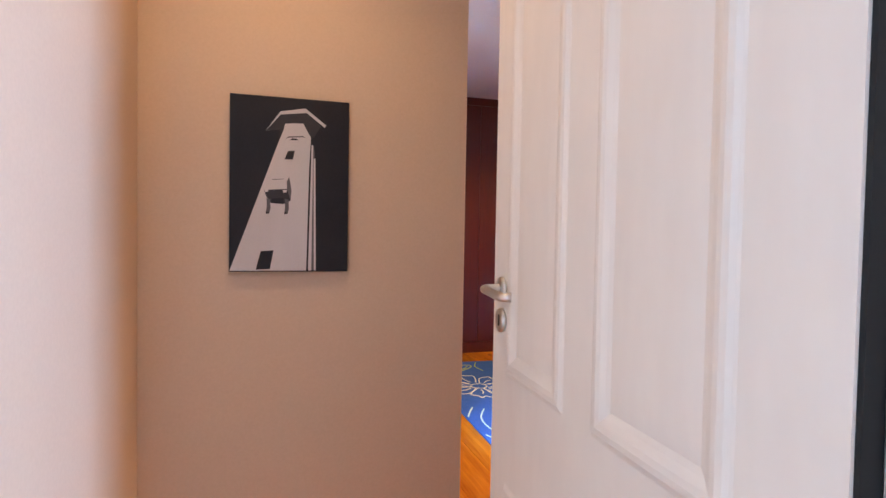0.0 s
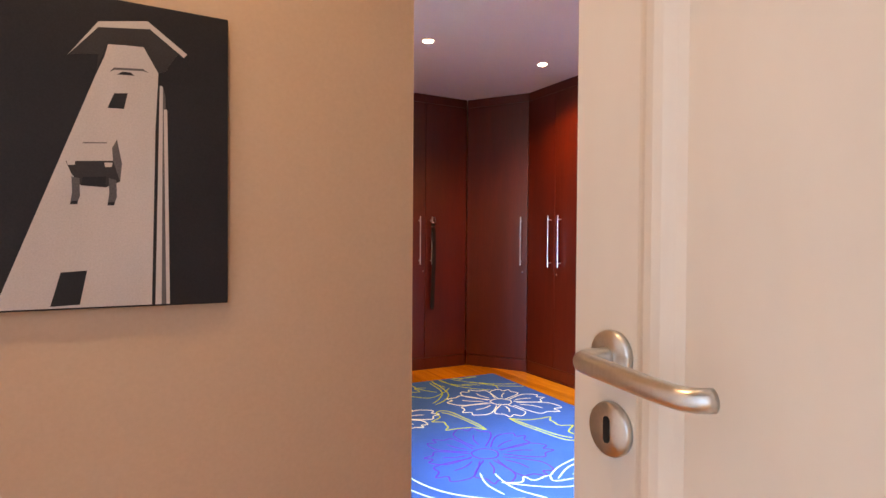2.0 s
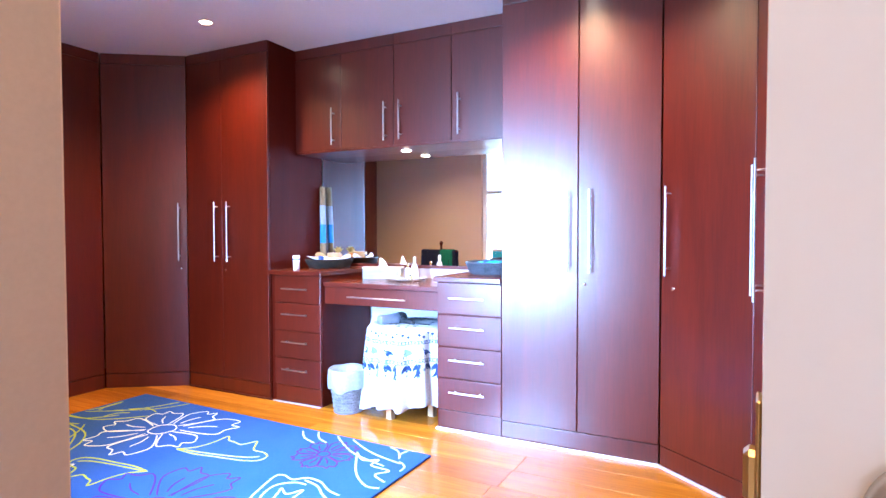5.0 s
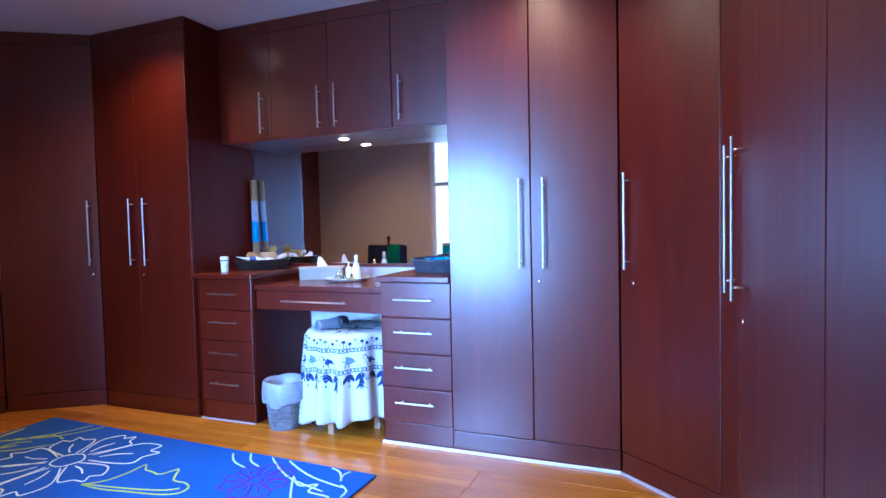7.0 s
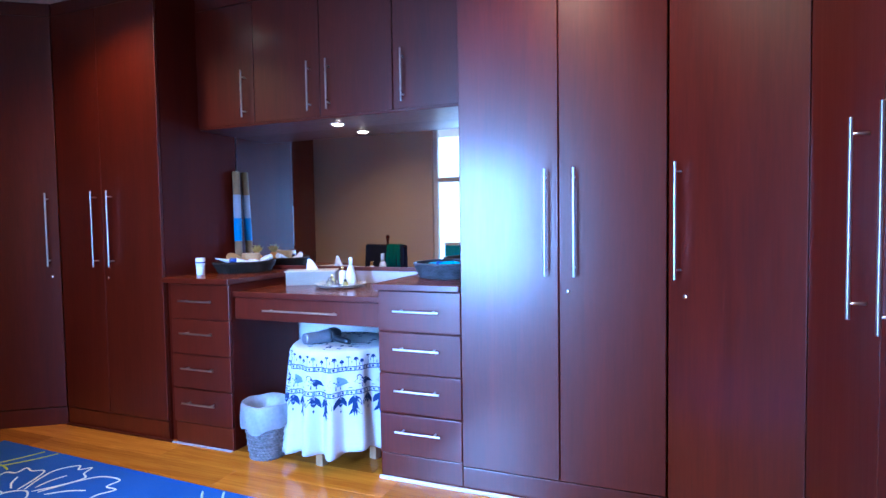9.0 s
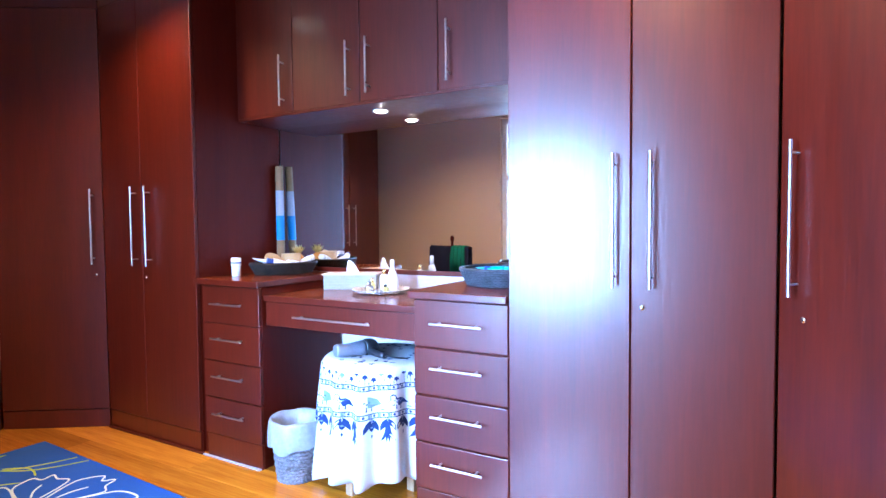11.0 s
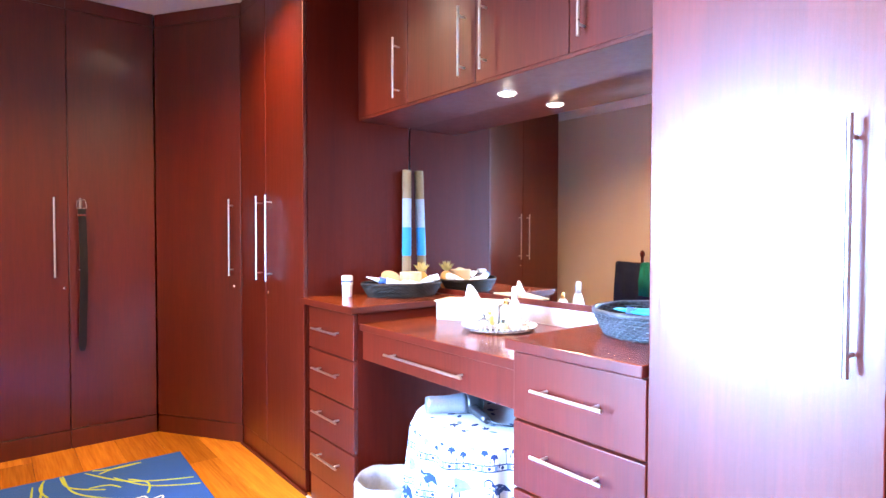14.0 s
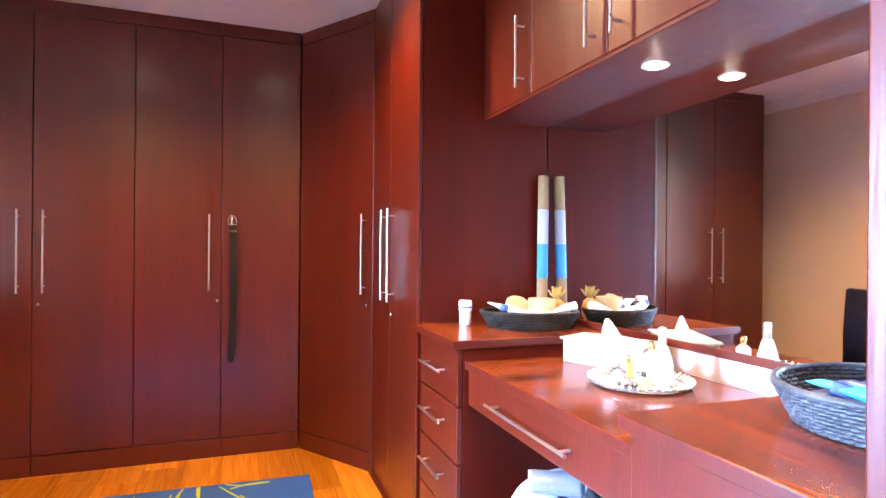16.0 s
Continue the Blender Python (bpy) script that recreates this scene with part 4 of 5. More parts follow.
# ---- waste basket ----
M_WICKER = mottled("grey_wicker", (0.10, 0.095, 0.095), (0.26, 0.25, 0.25), 0.65, scale=(25, 25, 60), fine=(160, 160, 160), bump=0.4)
M_LINER = mottled("white_bin_liner", (0.23, 0.25, 0.28), (0.33, 0.35, 0.38), 0.35, scale=(12, 12, 12), fine=(60, 60, 60), bump=0.5, dist=0.003)


def woven(name, rings, rx0, rx1, ry0, ry1, z0, z1, mat, parent, n=44, strand=0.006, belly=0.0):
    """A wall of woven strands: each ring weaves in and out of upright stakes."""
    bm = bmesh.new()
    for k in range(rings):
        f = k / (rings - 1)
        rx, ry, z = rx0 + (rx1 - rx0) * f + belly * math.sin(math.pi * f), ry0 + (ry1 - ry0) * f + belly * math.sin(math.pi * f), z0 + (z1 - z0) * f
        m, ringv = n * 3, []
        h = (z1 - z0) / (rings - 1) * 0.62
        for i in range(m):
            a = 2 * math.pi * i / m
            o = strand * 0.55 * math.cos(math.pi * (i / 1.5) + math.pi * k)
            c, s = math.cos(a), math.sin(a)
            ringv.append([bm.verts.new(((rx + o + dx) * c, (ry + o + dx) * s, z + dz)) for dx, dz in ((strand * 0.5, 0), (0, h), (-strand * 0.5, 0), (0, -h))])
        for i in range(m):
            a, b = ringv[i], ringv[(i + 1) % m]
            for q in range(4):
                bm.faces.new((a[q], a[(q + 1) % 4], b[(q + 1) % 4], b[q]))
    return part(name, bm, mat, parent, smooth=True)


wb = thing("waste_basket", pose(4.855, 4.528, 0), "round grey woven waste basket with a white liner", "basket")
woven("weave", 17, 0.084, 0.112, 0.084, 0.112, 0.008, 0.262, M_WICKER, wb, 30, 0.010)
part("base", lathe(bmesh.new(), [(0.0, 0.002), (0.085, 0.002), (0.085, 0.012), (0.0, 0.012)], 30), M_WICKER, wb)
bm = bmesh.new()
rr = []
for r, z, w in ((0.068, 0.05, 0.0), (0.094, 0.250, 0.002), (0.110, 0.280, 0.002), (0.119, 0.281, 0.002), (0.124, 0.268, 0.003), (0.1265, 0.22, 0.004), (0.1255, 0.172, 0.005), (0.123, 0.158, 0.006)):
    rr.append([bm.verts.new(((r + w * math.sin(9 * a + z * 30)) * math.cos(a), (r + w * math.sin(9 * a + z * 30)) * math.sin(a), z + (0.012 * math.sin(3 * a + 1) + 0.008 * math.sin(7 * a) if z < 0.18 and r > 0.12 else 0.003 * math.sin(5 * a)))) for a in [2 * math.pi * k / 72 for k in range(72)]])
for a, b in zip(rr, rr[1:]):
    for k in range(72):
        bm.faces.new((a[k], a[(k + 1) % 72], b[(k + 1) % 72], b[k]))
bm.faces.new(rr[0])
part("liner", bm, M_LINER, wb, "crumpled white plastic liner folded over the rim", smooth=True)

# ---- things on the dressing table ----
TOP, DESK = 0.8952, 0.8292
M_WHITEP = mottled("white_plastic", (0.76, 0.76, 0.76), (0.82, 0.82, 0.82), 0.35, scale=(10, 10, 10), fine=(100, 100, 100), bump=0.02)
M_BLUEP = mottled("blue_plastic", (0.015, 0.045, 0.22), (0.025, 0.065, 0.29), 0.35, scale=(10, 10, 10), fine=(100, 100, 100), bump=0.02)
M_TEAL = mottled("turquoise_plastic", (0.02, 0.34, 0.44), (0.04, 0.42, 0.52), 0.4, scale=(10, 10, 10), fine=(100, 100, 100), bump=0.02)
M_CARD = mottled("kraft_card", (0.19, 0.10, 0.034), (0.27, 0.15, 0.056), 0.75, scale=(8, 8, 8), fine=(200, 200, 40), bump=0.1)
M_BOXCARD = mottled("pale_kraft_card", (0.36, 0.22, 0.09), (0.46, 0.30, 0.14), 0.7, scale=(8, 8, 8), fine=(200, 200, 40), bump=0.1)
M_PAPER = mottled("white_paper", (0.76, 0.76, 0.77), (0.82, 0.82, 0.83), 0.85, scale=(14, 14, 14), fine=(200, 200, 200), bump=0.1)
M_LABEL = mottled("off_white_label", (0.26, 0.25, 0.28), (0.33, 0.32, 0.35), 0.6, scale=(14, 14, 14), fine=(200, 200, 200), bump=0.05)
M_CYAN = material("cyan_label", (0.015, 0.17, 0.38), 0.5)
M_DARKWICK = mottled("dark_wicker", (0.010, 0.007, 0.005), (0.045, 0.031, 0.022), 0.5, scale=(25, 25, 25), fine=(160, 160, 160), bump=0.4, spec=0.08)
M_BLUEWICK = mottled("grey_blue_wicker", (0.018, 0.019, 0.023), (0.085, 0.088, 0.098), 0.45, scale=(25, 25, 25), fine=(160, 160, 160), bump=0.4, spec=0.25)
M_ORANGE = mottled("orange_wood", (0.56, 0.20, 0.03), (0.66, 0.29, 0.05), 0.6, scale=(40, 40, 40), fine=(200, 200, 200), bump=0.4)
M_YELLOW = mottled("straw_yellow", (0.46, 0.40, 0.12), (0.58, 0.52, 0.20), 0.7, scale=(40, 40, 40), fine=(200, 200, 200), bump=0.4)
M_STRAW = mottled("dry_straw", (0.27, 0.17, 0.03), (0.40, 0.27, 0.06), 0.8, scale=(40, 40, 40), fine=(200, 200, 200), bump=0.4)
M_CREAMWOOD = wood("pale_wood", (0.44, 0.35, 0.23), (0.56, 0.46, 0.32), 0.5, 0.15, along="x")
M_CREAMBOX = mottled("cream_slats", (0.25, 0.21, 0.165), (0.34, 0.295, 0.235), 0.6, scale=(10, 10, 10), fine=(200, 40, 200), bump=0.15)
M_CLEAR = material("clear_glass", (0.95, 0.97, 0.97), 0.05)
M_CLEAR.node_tree.nodes["Principled BSDF"].inputs["Transmission Weight"].default_value = 0.92
# cream colour and low transmission paint the lamplight caught by the clear ribs
M_LITRIB = material("lit_ribbed_glass", (0.90, 0.82, 0.68), 0.14)
M_LITRIB.node_tree.nodes["Principled BSDF"].inputs["Transmission Weight"].default_value = 0.30
M_GOLD = material("gold_metal", (0.75, 0.50, 0.18), 0.25, 1.0)

pb = thing("pill_bottle", pose(4.985, 5.06, TOP), "small white plastic bottle with blue lettering bars", "bottle")
part("body", lathe(bmesh.new(), [(0.0, 0), (0.020, 0), (0.022, 0.003), (0.023, 0.045), (0.022, 0.052), (0.0, 0.052)], 28), M_WHITEP, pb, smooth=True)
part("cap", lathe(bmesh.new(), [(0.0, 0.0525), (0.0235, 0.0525), (0.0255, 0.056), (0.0255, 0.092), (0.023, 0.095), (0.0, 0.095)], 28), M_WHITEP, pb, smooth=True)
part("print_bar", lathe(bmesh.new(), [(0.02565, 0.066), (0.02585, 0.067), (0.02585, 0.072), (0.02565, 0.073)], 28), M_BLUEP, pb)

cb = thing("cardboard_tube", pose(5.352, 5.112, TOP, -1.4, 1.2, 0), "tall kraft cardboard tube with a white and blue label", "tube")
part("tube", lathe(bmesh.new(), [(0.0, 0), (0.0222, 0), (0.0222, 0.605), (0.0205, 0.607), (0.0, 0.604)], 30), M_CARD, cb, smooth=False)
part("paper_label", lathe(bmesh.new(), [(0.0224, 0.318), (0.0228, 0.319), (0.0228, 0.462), (0.0224, 0.463)], 30), M_LABEL, cb, smooth=True)
part("blue_label", lathe(bmesh.new(), [(0.0224, 0.176), (0.0228, 0.177), (0.0228, 0.317), (0.0224, 0.318)], 30), M_CYAN, cb, smooth=True)


def basket(m, rx, ry, h, mat, label):
    b = thing("woven_basket", m, label, "basket", "woven baskets on the dressing table")
    woven("weave", 9, rx * 0.84, rx, ry * 0.84, ry, 0.006, h - 0.006, mat, b, 46, 0.008)
    bm = bmesh.new()
    pts = [(rx * 1.01 * math.cos(a), ry * 1.01 * math.sin(a), h) for a in [2 * math.pi * k / 64 for k in range(65)]]
    tube(bm, pts, 0.0065, 8, False)
    part("rim", bm, mat, b, smooth=True)
    bm = bmesh.new()
    plate(bm, [(rx * 0.84 * math.cos(a), ry * 0.84 * math.sin(a)) for a in [2 * math.pi * k / 48 for k in range(48)]], 0.001, 0.007)
    part("base", bm, mat, b)
    return b


LB = pose(5.195, 4.93, TOP, 0, 0, -20)
basket(LB, 0.182, 0.118, 0.060, M_DARKWICK, "dark oval woven basket filled with tubes and boxes")
RB = pose(5.195, 3.652, TOP, 0, 0, 4)
basket(RB, 0.195, 0.172, 0.070, M_BLUEWICK, "grey-blue oval woven basket holding small wrapped things")


def squeeze_tube(m, label, length=0.15, mat=None, cap=None, r=0.02):
    t = thing("cosmetic_tube", m, label, "tube", "tubes in the woven baskets")
    bm = bmesh.new()
    rings = []
    for f in (0, 0.1, 0.35, 0.7, 1.0):
        w, hgt = r * (1 + 0.25 * f), r * (1 - 0.93 * f)
        rings.append([bm.verts.new((f * length, w * math.cos(a), hgt * math.sin(a))) for a in [2 * math.pi * k / 16 for k in range(16)]])
    for a, b in zip(rings, rings[1:]):
        for k in range(16):
            bm.faces.new((a[k], a[(k + 1) % 16], b[(k + 1) % 16], b[k]))
    bm.faces.new(rings[0])
    bm.faces.new(rings[-1])
    part("body", bm, mat or M_WHITEP, t, smooth=True)
    part("cap", tube(bmesh.new(), [(-0.032, 0, 0), (-0.001, 0, 0)], r * 0.86, 16), cap or M_BLUEP, t, smooth=True)
    return t


squeeze_tube(LB @ pose(-0.060, 0.03, 0.060, 0, -16, 168), "white cosmetic tube with a blue cap in the basket", 0.10, r=0.018)
squeeze_tube(LB @ pose(-0.085, -0.050, 0.072, 0, 10, -10), "white squeeze tube with a blue cap in the basket", 0.12, r=0.018)
squeeze_tube(LB @ pose(0.02, -0.060, 0.058, 0, 6, 14), "white squeeze tube lying across the basket", 0.10, cap=M_WHITEP, r=0.019)
squeeze_tube(LB @ pose(0.150, 0.01, 0.074, 0, 14, 190), "white cosmetic tube with a white cap in the basket", 0.09, cap=M_WHITEP, r=0.019)


def round_box(m, r, h, label, lid=True):
    b = thing("round_box", m, label, "box", "round card boxes in the basket")
    part("side", lathe(bmesh.new(), [(0.0, 0), (r, 0), (r, h * 0.7), (r * 0.94, h * 0.7), (0.0, h * 0.7)], 36), M_BOXCARD, b)
    if lid:
        part("lid", lathe(bmesh.new(), [(r * 1.04, h * 0.45), (r * 1.04, h), (r * 0.98, h * 1.03), (0.0, h * 1.03)], 36), M_BOXCARD, b)
    return b


round_box(LB @ pose(0.05, 0.02, 0.048), 0.050, 0.058, "round kraft card box standing in the basket")
round_box(LB @ pose(-0.04, 0.055, 0.075, 38, 8, 0), 0.046, 0.016, "kraft card lid leaning in the basket", False)
pa = thing("pineapple_ornament", pose(5.325, 4.950, TOP + 0.008), "small orange wooden pineapple ornament with a straw-yellow crown", "ornament")
bm = lathe(bmesh.new(), [(0.0, 0), (0.018, 0.0), (0.03, 0.02), (0.034, 0.05), (0.028, 0.08), (0.014, 0.094), (0.0, 0.096)], 18)
part("fruit", bm, M_ORANGE, pa)
bm = bmesh.new()
for i in range(16):
    a, tilt = 2 * math.pi * i / 8 + (0.4 if i > 7 else 0), 0.9 if i < 8 else 0.45
    d = Vector((math.cos(a) * math.sin(tilt), math.sin(a) * math.sin(tilt), math.cos(tilt)))
    s = Vector((-math.sin(a), math.cos(a), 0)) * 0.006
    base = Vector((0, 0, 0.09)) + d * 0.006
    tip_ = base + d * 0.042 + Vector((0, 0, 0.01))
    midp = base + d * 0.022
    up = d.cross(s).normalized() * 0.0025
    vs = [bm.verts.new(p) for p in (base - s, base + s, midp + s * 1.2, tip_, midp - s * 1.2)]
    vb = [bm.verts.new(v.co + up) for v in vs]
    bm.faces.new(vs)
    bm.faces.new(vb)
    for k in range(5):
        bm.faces.new((vs[k], vs[(k + 1) % 5], vb[(k + 1) % 5], vb[k]))
part("crown", bm, M_STRAW, pa)

# tissue box
tb = thing("tissue_box", pose(5.262, 4.515, DESK, 0, 0, -65), "cream slatted tissue box with a pale wooden lid", "tissue box")
part("core", boxed(-0.132, 0.132, -0.065, 0.065, 0.0, 0.073), M_CREAMBOX, tb)
for k in range(9):
    part("slat", boxed(-0.135, 0.135, -0.068, 0.068, 0.001 + k * 0.008, 0.0085 + k * 0.008, bevel=0.0012, seg=1), M_CREAMBOX, tb)
part("lid", boxed(-0.143, 0.143, -0.075, 0.075, 0.0735, 0.080, bevel=0.002), M_CREAMWOOD, tb)
bm = bmesh.new()
prev = None
N = 22
for j, (r, z) in enumerate(((0.040, 0.0), (0.034, 0.02), (0.026, 0.042), (0.014, 0.066), (0.004, 0.078))):
    ring = [bm.verts.new(((r + 0.006 * math.sin(5 * a + j)) * math.cos(a) - 0.012 * j * 0.4, (r * 0.8 + 0.004 * math.sin(4 * a + j)) * math.sin(a), 0.079 + z + 0.006 * math.sin(3 * a + j))) for a in [2 * math.pi * k / N for k in range(N)]]
    if prev:
        for k in range(N):
            bm.faces.new((prev[k], prev[(k + 1) % N], ring[(k + 1) % N], ring[k]))
    prev = ring
bm.faces.new(prev)
tagged(part("tissue", bm, M_PAPER, smooth=True, m=tb.matrix_basis @ Matrix.Translation((0, 0, 0.017)) @ Matrix.Scale(0.78, 4)), "white paper tissue pulled up out of the box", "tissue")

# glass tray with bottles
tray = thing("glass_tray", pose(5.175, 4.275, DESK), "round ribbed clear glass tray on the dressing table", "tray")
part("dish", lathe(bmesh.new(), [(0.0, 0.001), (0.112, 0.001), (0.130, 0.010), (0.138, 0.019), (0.141, 0.018), (0.133, 0.007), (0.115, 0.006), (0.0, 0.006)], 56), M_CLEAR, tray, smooth=True)
bm = bmesh.new()
for k in range(44):
    a = 2 * math.pi * k / 44
    tube(bm, [(0.116 * math.cos(a), 0.116 * math.sin(a), 0.0088), (0.138 * math.cos(a), 0.138 * math.sin(a), 0.020)], 0.0036, 6)
part("rib", bm, M_LITRIB, tray)


def perfume(x, y, profile, mat, cap, label, n=24):
    b = thing("perfume_bottle", pose(x, y, DESK + 0.0062), label, "bottle", "small bottles on the glass tray")
    part("body", lathe(bmesh.new(), profile, n), mat, b, smooth=n > 8)
    z, r = profile[-1][1], cap[1]
    part("cap", lathe(bmesh.new(), [(0.0, z + 0.0003), (r, z + 0.0003), (r, z + cap[2]), (r * 0.7, z + cap[2] + 0.003), (0.0, z + cap[2] + 0.003)], 20), cap[0], b, smooth=True)


perfume(5.215, 4.235, [(0.0, 0), (0.027, 0), (0.030, 0.010), (0.027, 0.055), (0.018, 0.090), (0.013, 0.102), (0.0, 0.102)], M_PAPER, (M_WHITEP, 0.0105, 0.046), "tall white tapered bottle on the glass tray")
perfume(5.235, 4.30, [(0.0, 0), (0.019, 0), (0.020, 0.004), (0.020, 0.066), (0.010, 0.076), (0.0, 0.076)], M_WHITEP, (M_GOLD, 0.009, 0.024), "small white perfume bottle with a gold cap")
perfume(5.185, 4.335, [(0.0, 0), (0.014, 0), (0.015, 0.004), (0.015, 0.035), (0.007, 0.04), (0.0, 0.04)], M_YELLOW, (M_GOLD, 0.007, 0.018), "small amber bottle with a gold cap")
perfume(5.135, 4.315, [(0.0, 0), (0.020, 0), (0.021, 0.005), (0.021, 0.026), (0.012, 0.03), (0.0, 0.03)], M_CLEAR, (M_CHROME, 0.010, 0.014), "squat clear bottle with a silver cap")
perfume(5.155, 4.235, [(0.0, 0), (0.016, 0), (0.016, 0.02), (0.008, 0.024), (0.0, 0.024)], M_YELLOW, (M_BLACKP, 0.008, 0.01), "squat yellow bottle with a black cap", 8)
bead = thing("bead_necklace", pose(5.125, 4.262, DESK + 0.0062), "heap of grey and gold beads on the glass tray", "necklace")
bm = bmesh.new()
for k in range(38):
    a, r = k * 2.4, 0.006 + 0.0007 * k
    g = bmesh.ops.create_icosphere(bm, subdivisions=1, radius=0.0052, matrix=Matrix.Translation((r * math.cos(a), r * math.sin(a), 0.0055 + 0.009 * max(0, 1 - r / 0.02))))
part("beads", bm, M_CHROME, bead, smooth=True)

# things in the other basket
bx = thing("small_box", RB @ pose(-0.07, 0.02, 0.062, 12, 8, 20), "flat dark blue packet in the woven basket", "packet")
part("packet", boxed(-0.07, 0.07, -0.03, 0.03, -0.012, 0.012, bevel=0.004), M_BLUEP, bx)
part("sticker", boxed(-0.02, 0.015, -0.02, 0.02, 0.0121, 0.0126), M_PAPER, bx)
squeeze_tube(RB @ pose(0.06, 0.07, 0.045, 0, 6, 155), "navy blue squeeze tube with a white cap in the grey basket", 0.13, mat=M_BLUEP, cap=M_WHITEP, r=0.017)
squeeze_tube(RB @ pose(-0.118, -0.055, 0.070, 0, -4, 92), "turquoise squeeze tube in the grey basket", 0.12, mat=M_TEAL, cap=M_TEAL, r=0.018)
M_RED = material("red_plastic", (0.5, 0.02, 0.02), 0.35)
rb = thing("lotion_bottle", pose(5.34, 3.54, TOP), "clear white bottle with a red cap behind the basket", "bottle")
part("body", lathe(bmesh.new(), [(0.0, 0), (0.022, 0), (0.024, 0.005), (0.020, 0.06), (0.024, 0.10), (0.012, 0.115), (0.0, 0.115)], 24), M_PAPER, rb, smooth=True)
part("cap", lathe(bmesh.new(), [(0.0, 0.1153), (0.012, 0.1153), (0.012, 0.15), (0.0, 0.151)], 20), M_RED, rb, smooth=True)

# ---- belt on the wardrobe handle ----
M_LEATHER = mottled("black_leather", (0.006, 0.005, 0.005), (0.014, 0.012, 0.012), 0.5, scale=(30, 30, 8), fine=(300, 300, 300), bump=0.4, spec=0.2)
belt = thing("belt", pose(4.118, NORTH - 0.045, 0), "black leather belt hanging by its buckle from a handle", "belt")
bm = bmesh.new()
prev = None
for i in range(25):
    f = i / 24
    z, w = 1.315 - 0.775 * f, 0.0185 if f < 0.97 else 0.011
    x, y = 0.006 * math.sin(4 * f), -0.004 * math.sin(5 * f)
    now = [bm.verts.new((x + sx_ * w, y + sy_ * 0.002, z)) for sx_, sy_ in ((-1, -1), (1, -1), (1, 1), (-1, 1))]
    if prev:
        for k in range(4):
            bm.faces.new((prev[k], prev[(k + 1) % 4], now[(k + 1) % 4], now[k]))
    else:
        bm.faces.new(now)
    prev = now
bm.faces.new(prev)
part("strap", bm, M_LEATHER, belt)
bm = tube(bmesh.new(), [(-0.022, -0.004, 1.315), (-0.022, -0.004, 1.345), (-0.012, -0.004, 1.364), (0.012, -0.004, 1.364), (0.022, -0.004, 1.345), (0.022, -0.004, 1.315), (-0.022, -0.004, 1.315)], 0.0032, 8)
tube(bm, [(0, -0.007, 1.315), (0.0, -0.009, 1.362)], 0.002, 8)
part("buckle", bm, M_CHROME, belt, "square chrome buckle", smooth=True)
part("keeper", boxed(-0.021, 0.021, -0.005, 0.004, 1.275, 1.285, bevel=0.001, seg=1), M_CHROME, belt)

# ---- valet stand by the window wall, and the box on the sill ----
M_NAVY = mottled("navy_cloth", (0.010, 0.013, 0.035), (0.018, 0.022, 0.05), 0.95, scale=(8, 8, 8), fine=(300, 300, 300), bump=0.4, spec=0.15)
M_GREEN = mottled("green_towel", (0.01, 0.13, 0.09), (0.02, 0.18, 0.12), 0.95, scale=(8, 8, 8), fine=(300, 300, 300), bump=0.6, spec=0.1)
vs_ = thing("valet_stand", pose(2.72, 5.47, 0, 0, 0, -70) @ Matrix.Diagonal((1.12, 1.1, 0.955, 1)), "dark wooden valet stand against the beige wall", "valet stand")
part("post", lathe(bmesh.new(), [(0.0, 0.02), (0.016, 0.02), (0.013, 0.3), (0.016, 0.6), (0.012, 1.03), (0.018, 1.05), (0.02, 1.07), (0.012, 1.09), (0.0, 1.095)], 18), M_MAHOG_DARK, vs_, smooth=True)
part("foot", boxed(-0.19, 0.19, -0.025, 0.025, 0.0, 0.03, bevel=0.006), M_MAHOG_DARK, vs_)
part("foot", boxed(-0.025, 0.025, -0.15, 0.15, 0.0, 0.028, bevel=0.006), M_MAHOG_DARK, vs_)
part("crossbar", tube(bmesh.new(), [(-0.31, 0, 0.965), (0, 0, 0.975), (0.24, 0, 0.965)], 0.011, 12), M_MAHOG_DARK, vs_, smooth=True)


def hung(name, x0, x1, z0, z1, off, mat, label, category):
    """Cloth folded over the crossbar, with loose folds on both sides."""
    bm = bmesh.new()
    n = 24
    path = [(-off - 0.012, z0), (-off - 0.006, (z0 + z1) / 2), (-off, z1 - 0.01), (0, z1 + 0.003), (off, z1 - 0.01), (off + 0.006, (z0 + z1) / 2), (off + 0.012, z0 + 0.03)]
    cols = []
    for i in range(n + 1):
        x = x0 + (x1 - x0) * i / n
        cols.append([bm.verts.new((x + 0.01 * math.sin(j), y + (0.012 * math.sin(i * 0.9 + j * 0.3)) * (1 if abs(j - 3) > 1 else 0.1), z)) for j, (y, z) in enumerate(path)])
    for a, b in zip(cols, cols[1:]):
        for j in range(len(path) - 1):
            bm.faces.new((a[j], a[j + 1], b[j + 1], b[j]))
    ob = part(name, bm, mat, smooth=True, m=vs_.matrix_basis.copy())
    so = ob.modifiers.new("thickness", "SOLIDIFY")
    so.thickness = 0.004
    return tagged(ob, label, category)


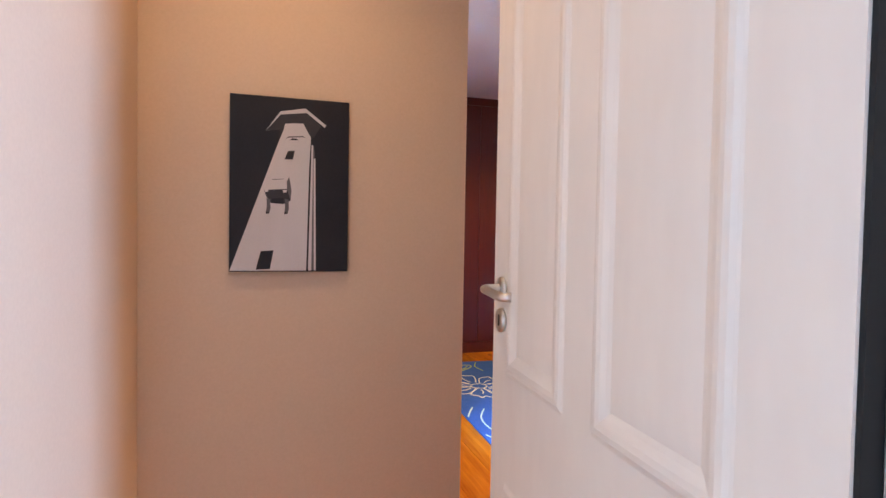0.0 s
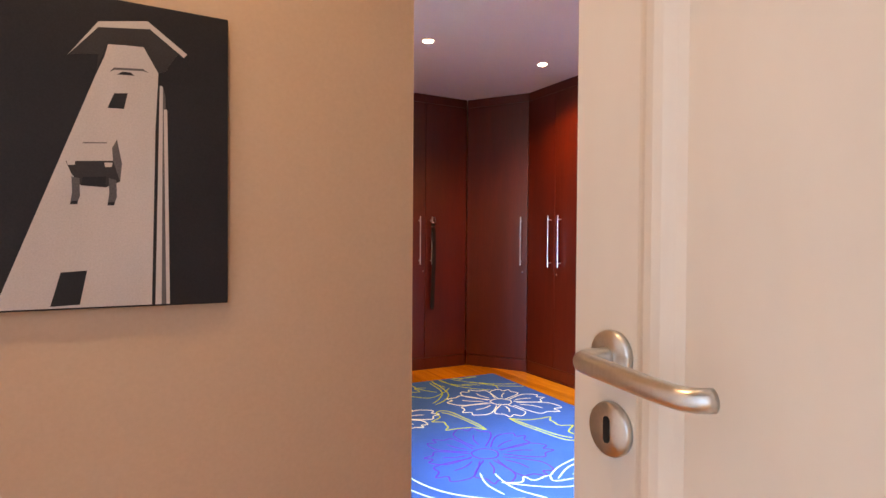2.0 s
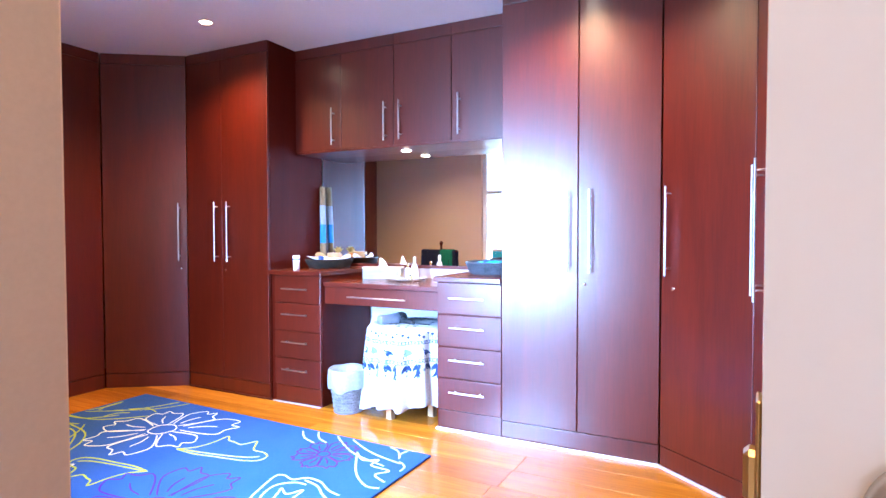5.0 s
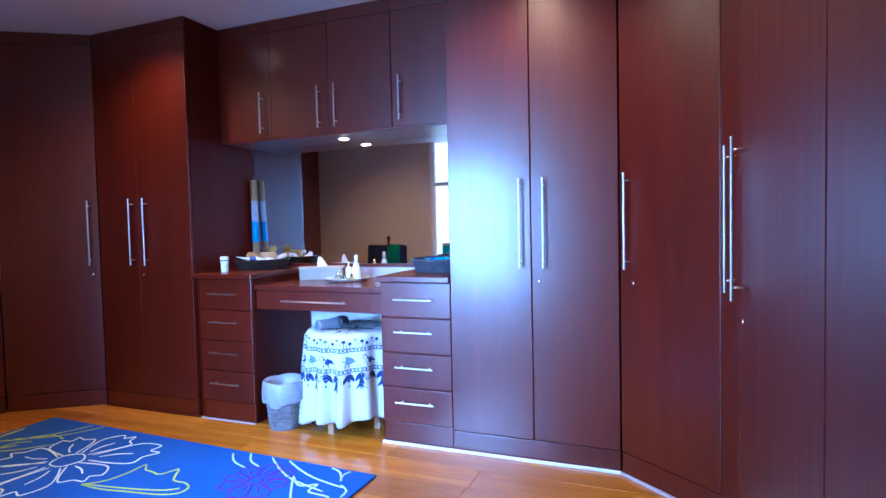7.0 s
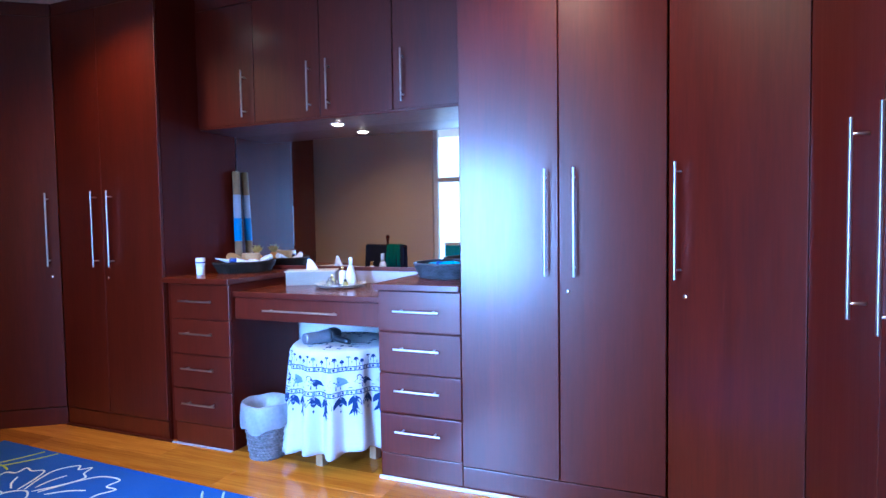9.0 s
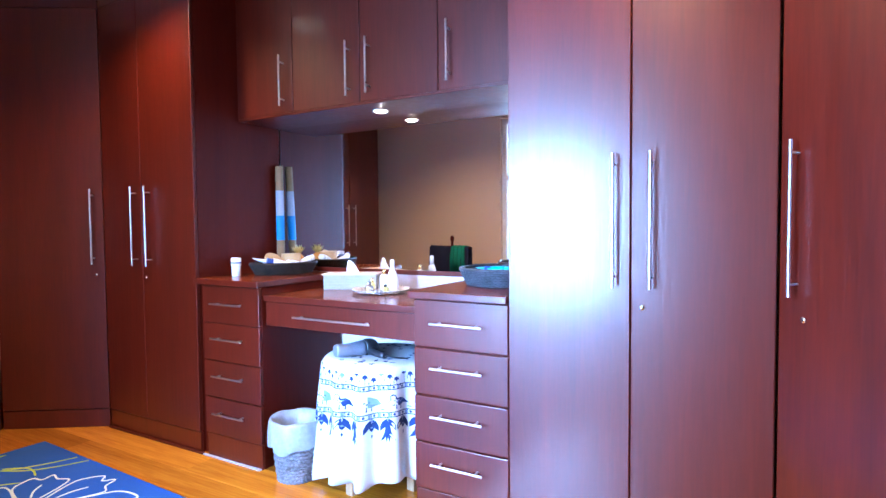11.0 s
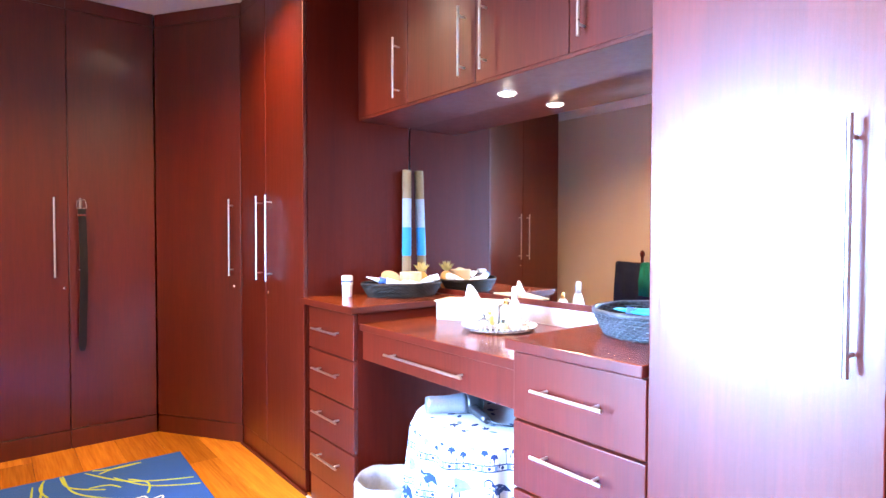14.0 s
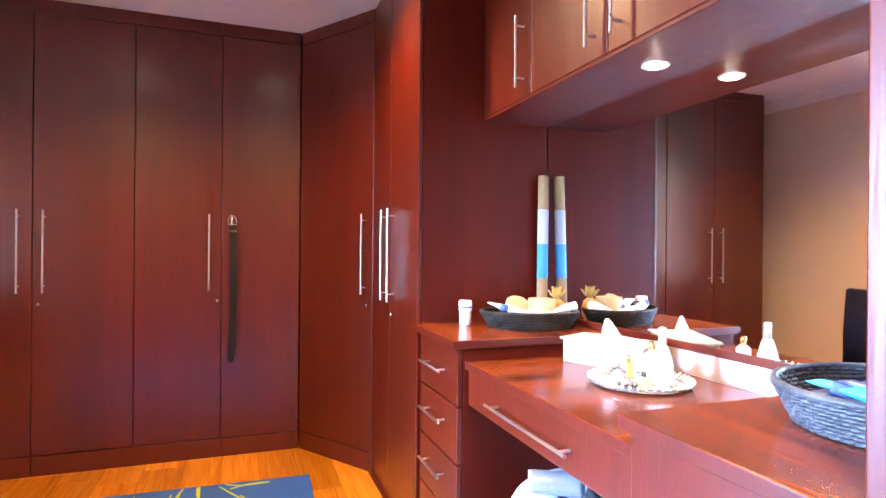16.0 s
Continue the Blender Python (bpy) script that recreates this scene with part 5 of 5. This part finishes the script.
hung("dark_garment", -0.30, 0.24, 0.35, 0.980, 0.017, M_NAVY, "navy blue garment folded over the valet stand", "garment")
hung("towel", 0.02, 0.20, 0.66, 0.988, 0.026, M_GREEN, "green towel folded over the valet stand", "towel")
sb = thing("storage_box", pose(WEST - 0.03, 4.86, WZ0 + 0.0125), "turquoise plastic box standing on the window sill", "box")
part("body", boxed(-0.055, 0.045, -0.10, 0.10, 0.0, 0.40, bevel=0.01), M_TEAL, sb)
part("lid", boxed(-0.06, 0.05, -0.105, 0.105, 0.4003, 0.43, bevel=0.006), M_WHITEP, sb)

# ---- coving and the bright outdoors ----
bm = bmesh.new()
prof = [(0, 0), (0.0, -0.07), (0.018, -0.062), (0.045, -0.040), (0.062, -0.018), (0.07, 0.0)]
for y in (PIC_Y + 0.145, NORTH_WALL - 0.002):
    for dx, dz in prof:
        bm.verts.new((WEST + 0.0005 + dx, y, CEIL - 0.001 + dz))
bm.verts.ensure_lookup_table()
n = len(prof)
for k in range(n):
    j = (k + 1) % n
    bm.faces.new((bm.verts[k], bm.verts[j], bm.verts[n + j], bm.verts[n + k]))
bm.faces.new(bm.verts[:n])
bm.faces.new(bm.verts[n:])
structure("cornice", bm, M_CEIL, "curved plaster coving along the window wall", "cornice")
structure("backdrop", boxed(0.2, 0.21, 1.0, 9.0, -1.5, 6.0), glowing("bright_outdoors", (0.72, 0.86, 1.0), 2.4), "plain bright sky outside the window", "backdrop")

# ---- floor planks ----
fl = thing("floor", pose(0, 0, 0), "glossy orange-brown laminate plank floor", "floor", kind="structure")

def planks(parent):
    """Laminate boards along y, with staggered ends and fine open joints; near ones are pieces of their own."""
    rng = random.Random(4)
    w, ln = 0.192, 1.285
    shared = {}
    nx0 = int((5.45 - 1.0) / w) + 1
    for i in range(nx0):
        x0 = 1.0 + i * w
        y = -1.62 + rng.random() * ln - ln
        while y < 7.1:
            y0, y1 = max(y, -1.6), min(y + ln, 7.08)
            y += ln
            if y1 - y0 < 0.02:
                continue
            key = round(y1 - y0, 3)
            if key not in shared:
                bm = bmesh.new()
                box(bm, 0.0006, w - 0.0006, 0.0006, y1 - y0 - 0.0006, -0.012, 0.0)
                top = [e for e in bm.edges if all(v.co.z > -0.001 for v in e.verts)]
                bmesh.ops.bevel(bm, geom=top, offset=0.0009, segments=1, affect="EDGES")
                me = bpy.data.meshes.new("plank")
                bm.to_mesh(me)
                bm.free()
                me.materials.append(M_FLOOR)
                shared[key] = me
            ob = new("plank", shared[key])
            ob.parent = parent
            ob.location = (x0, y0, 0)


planks(fl)
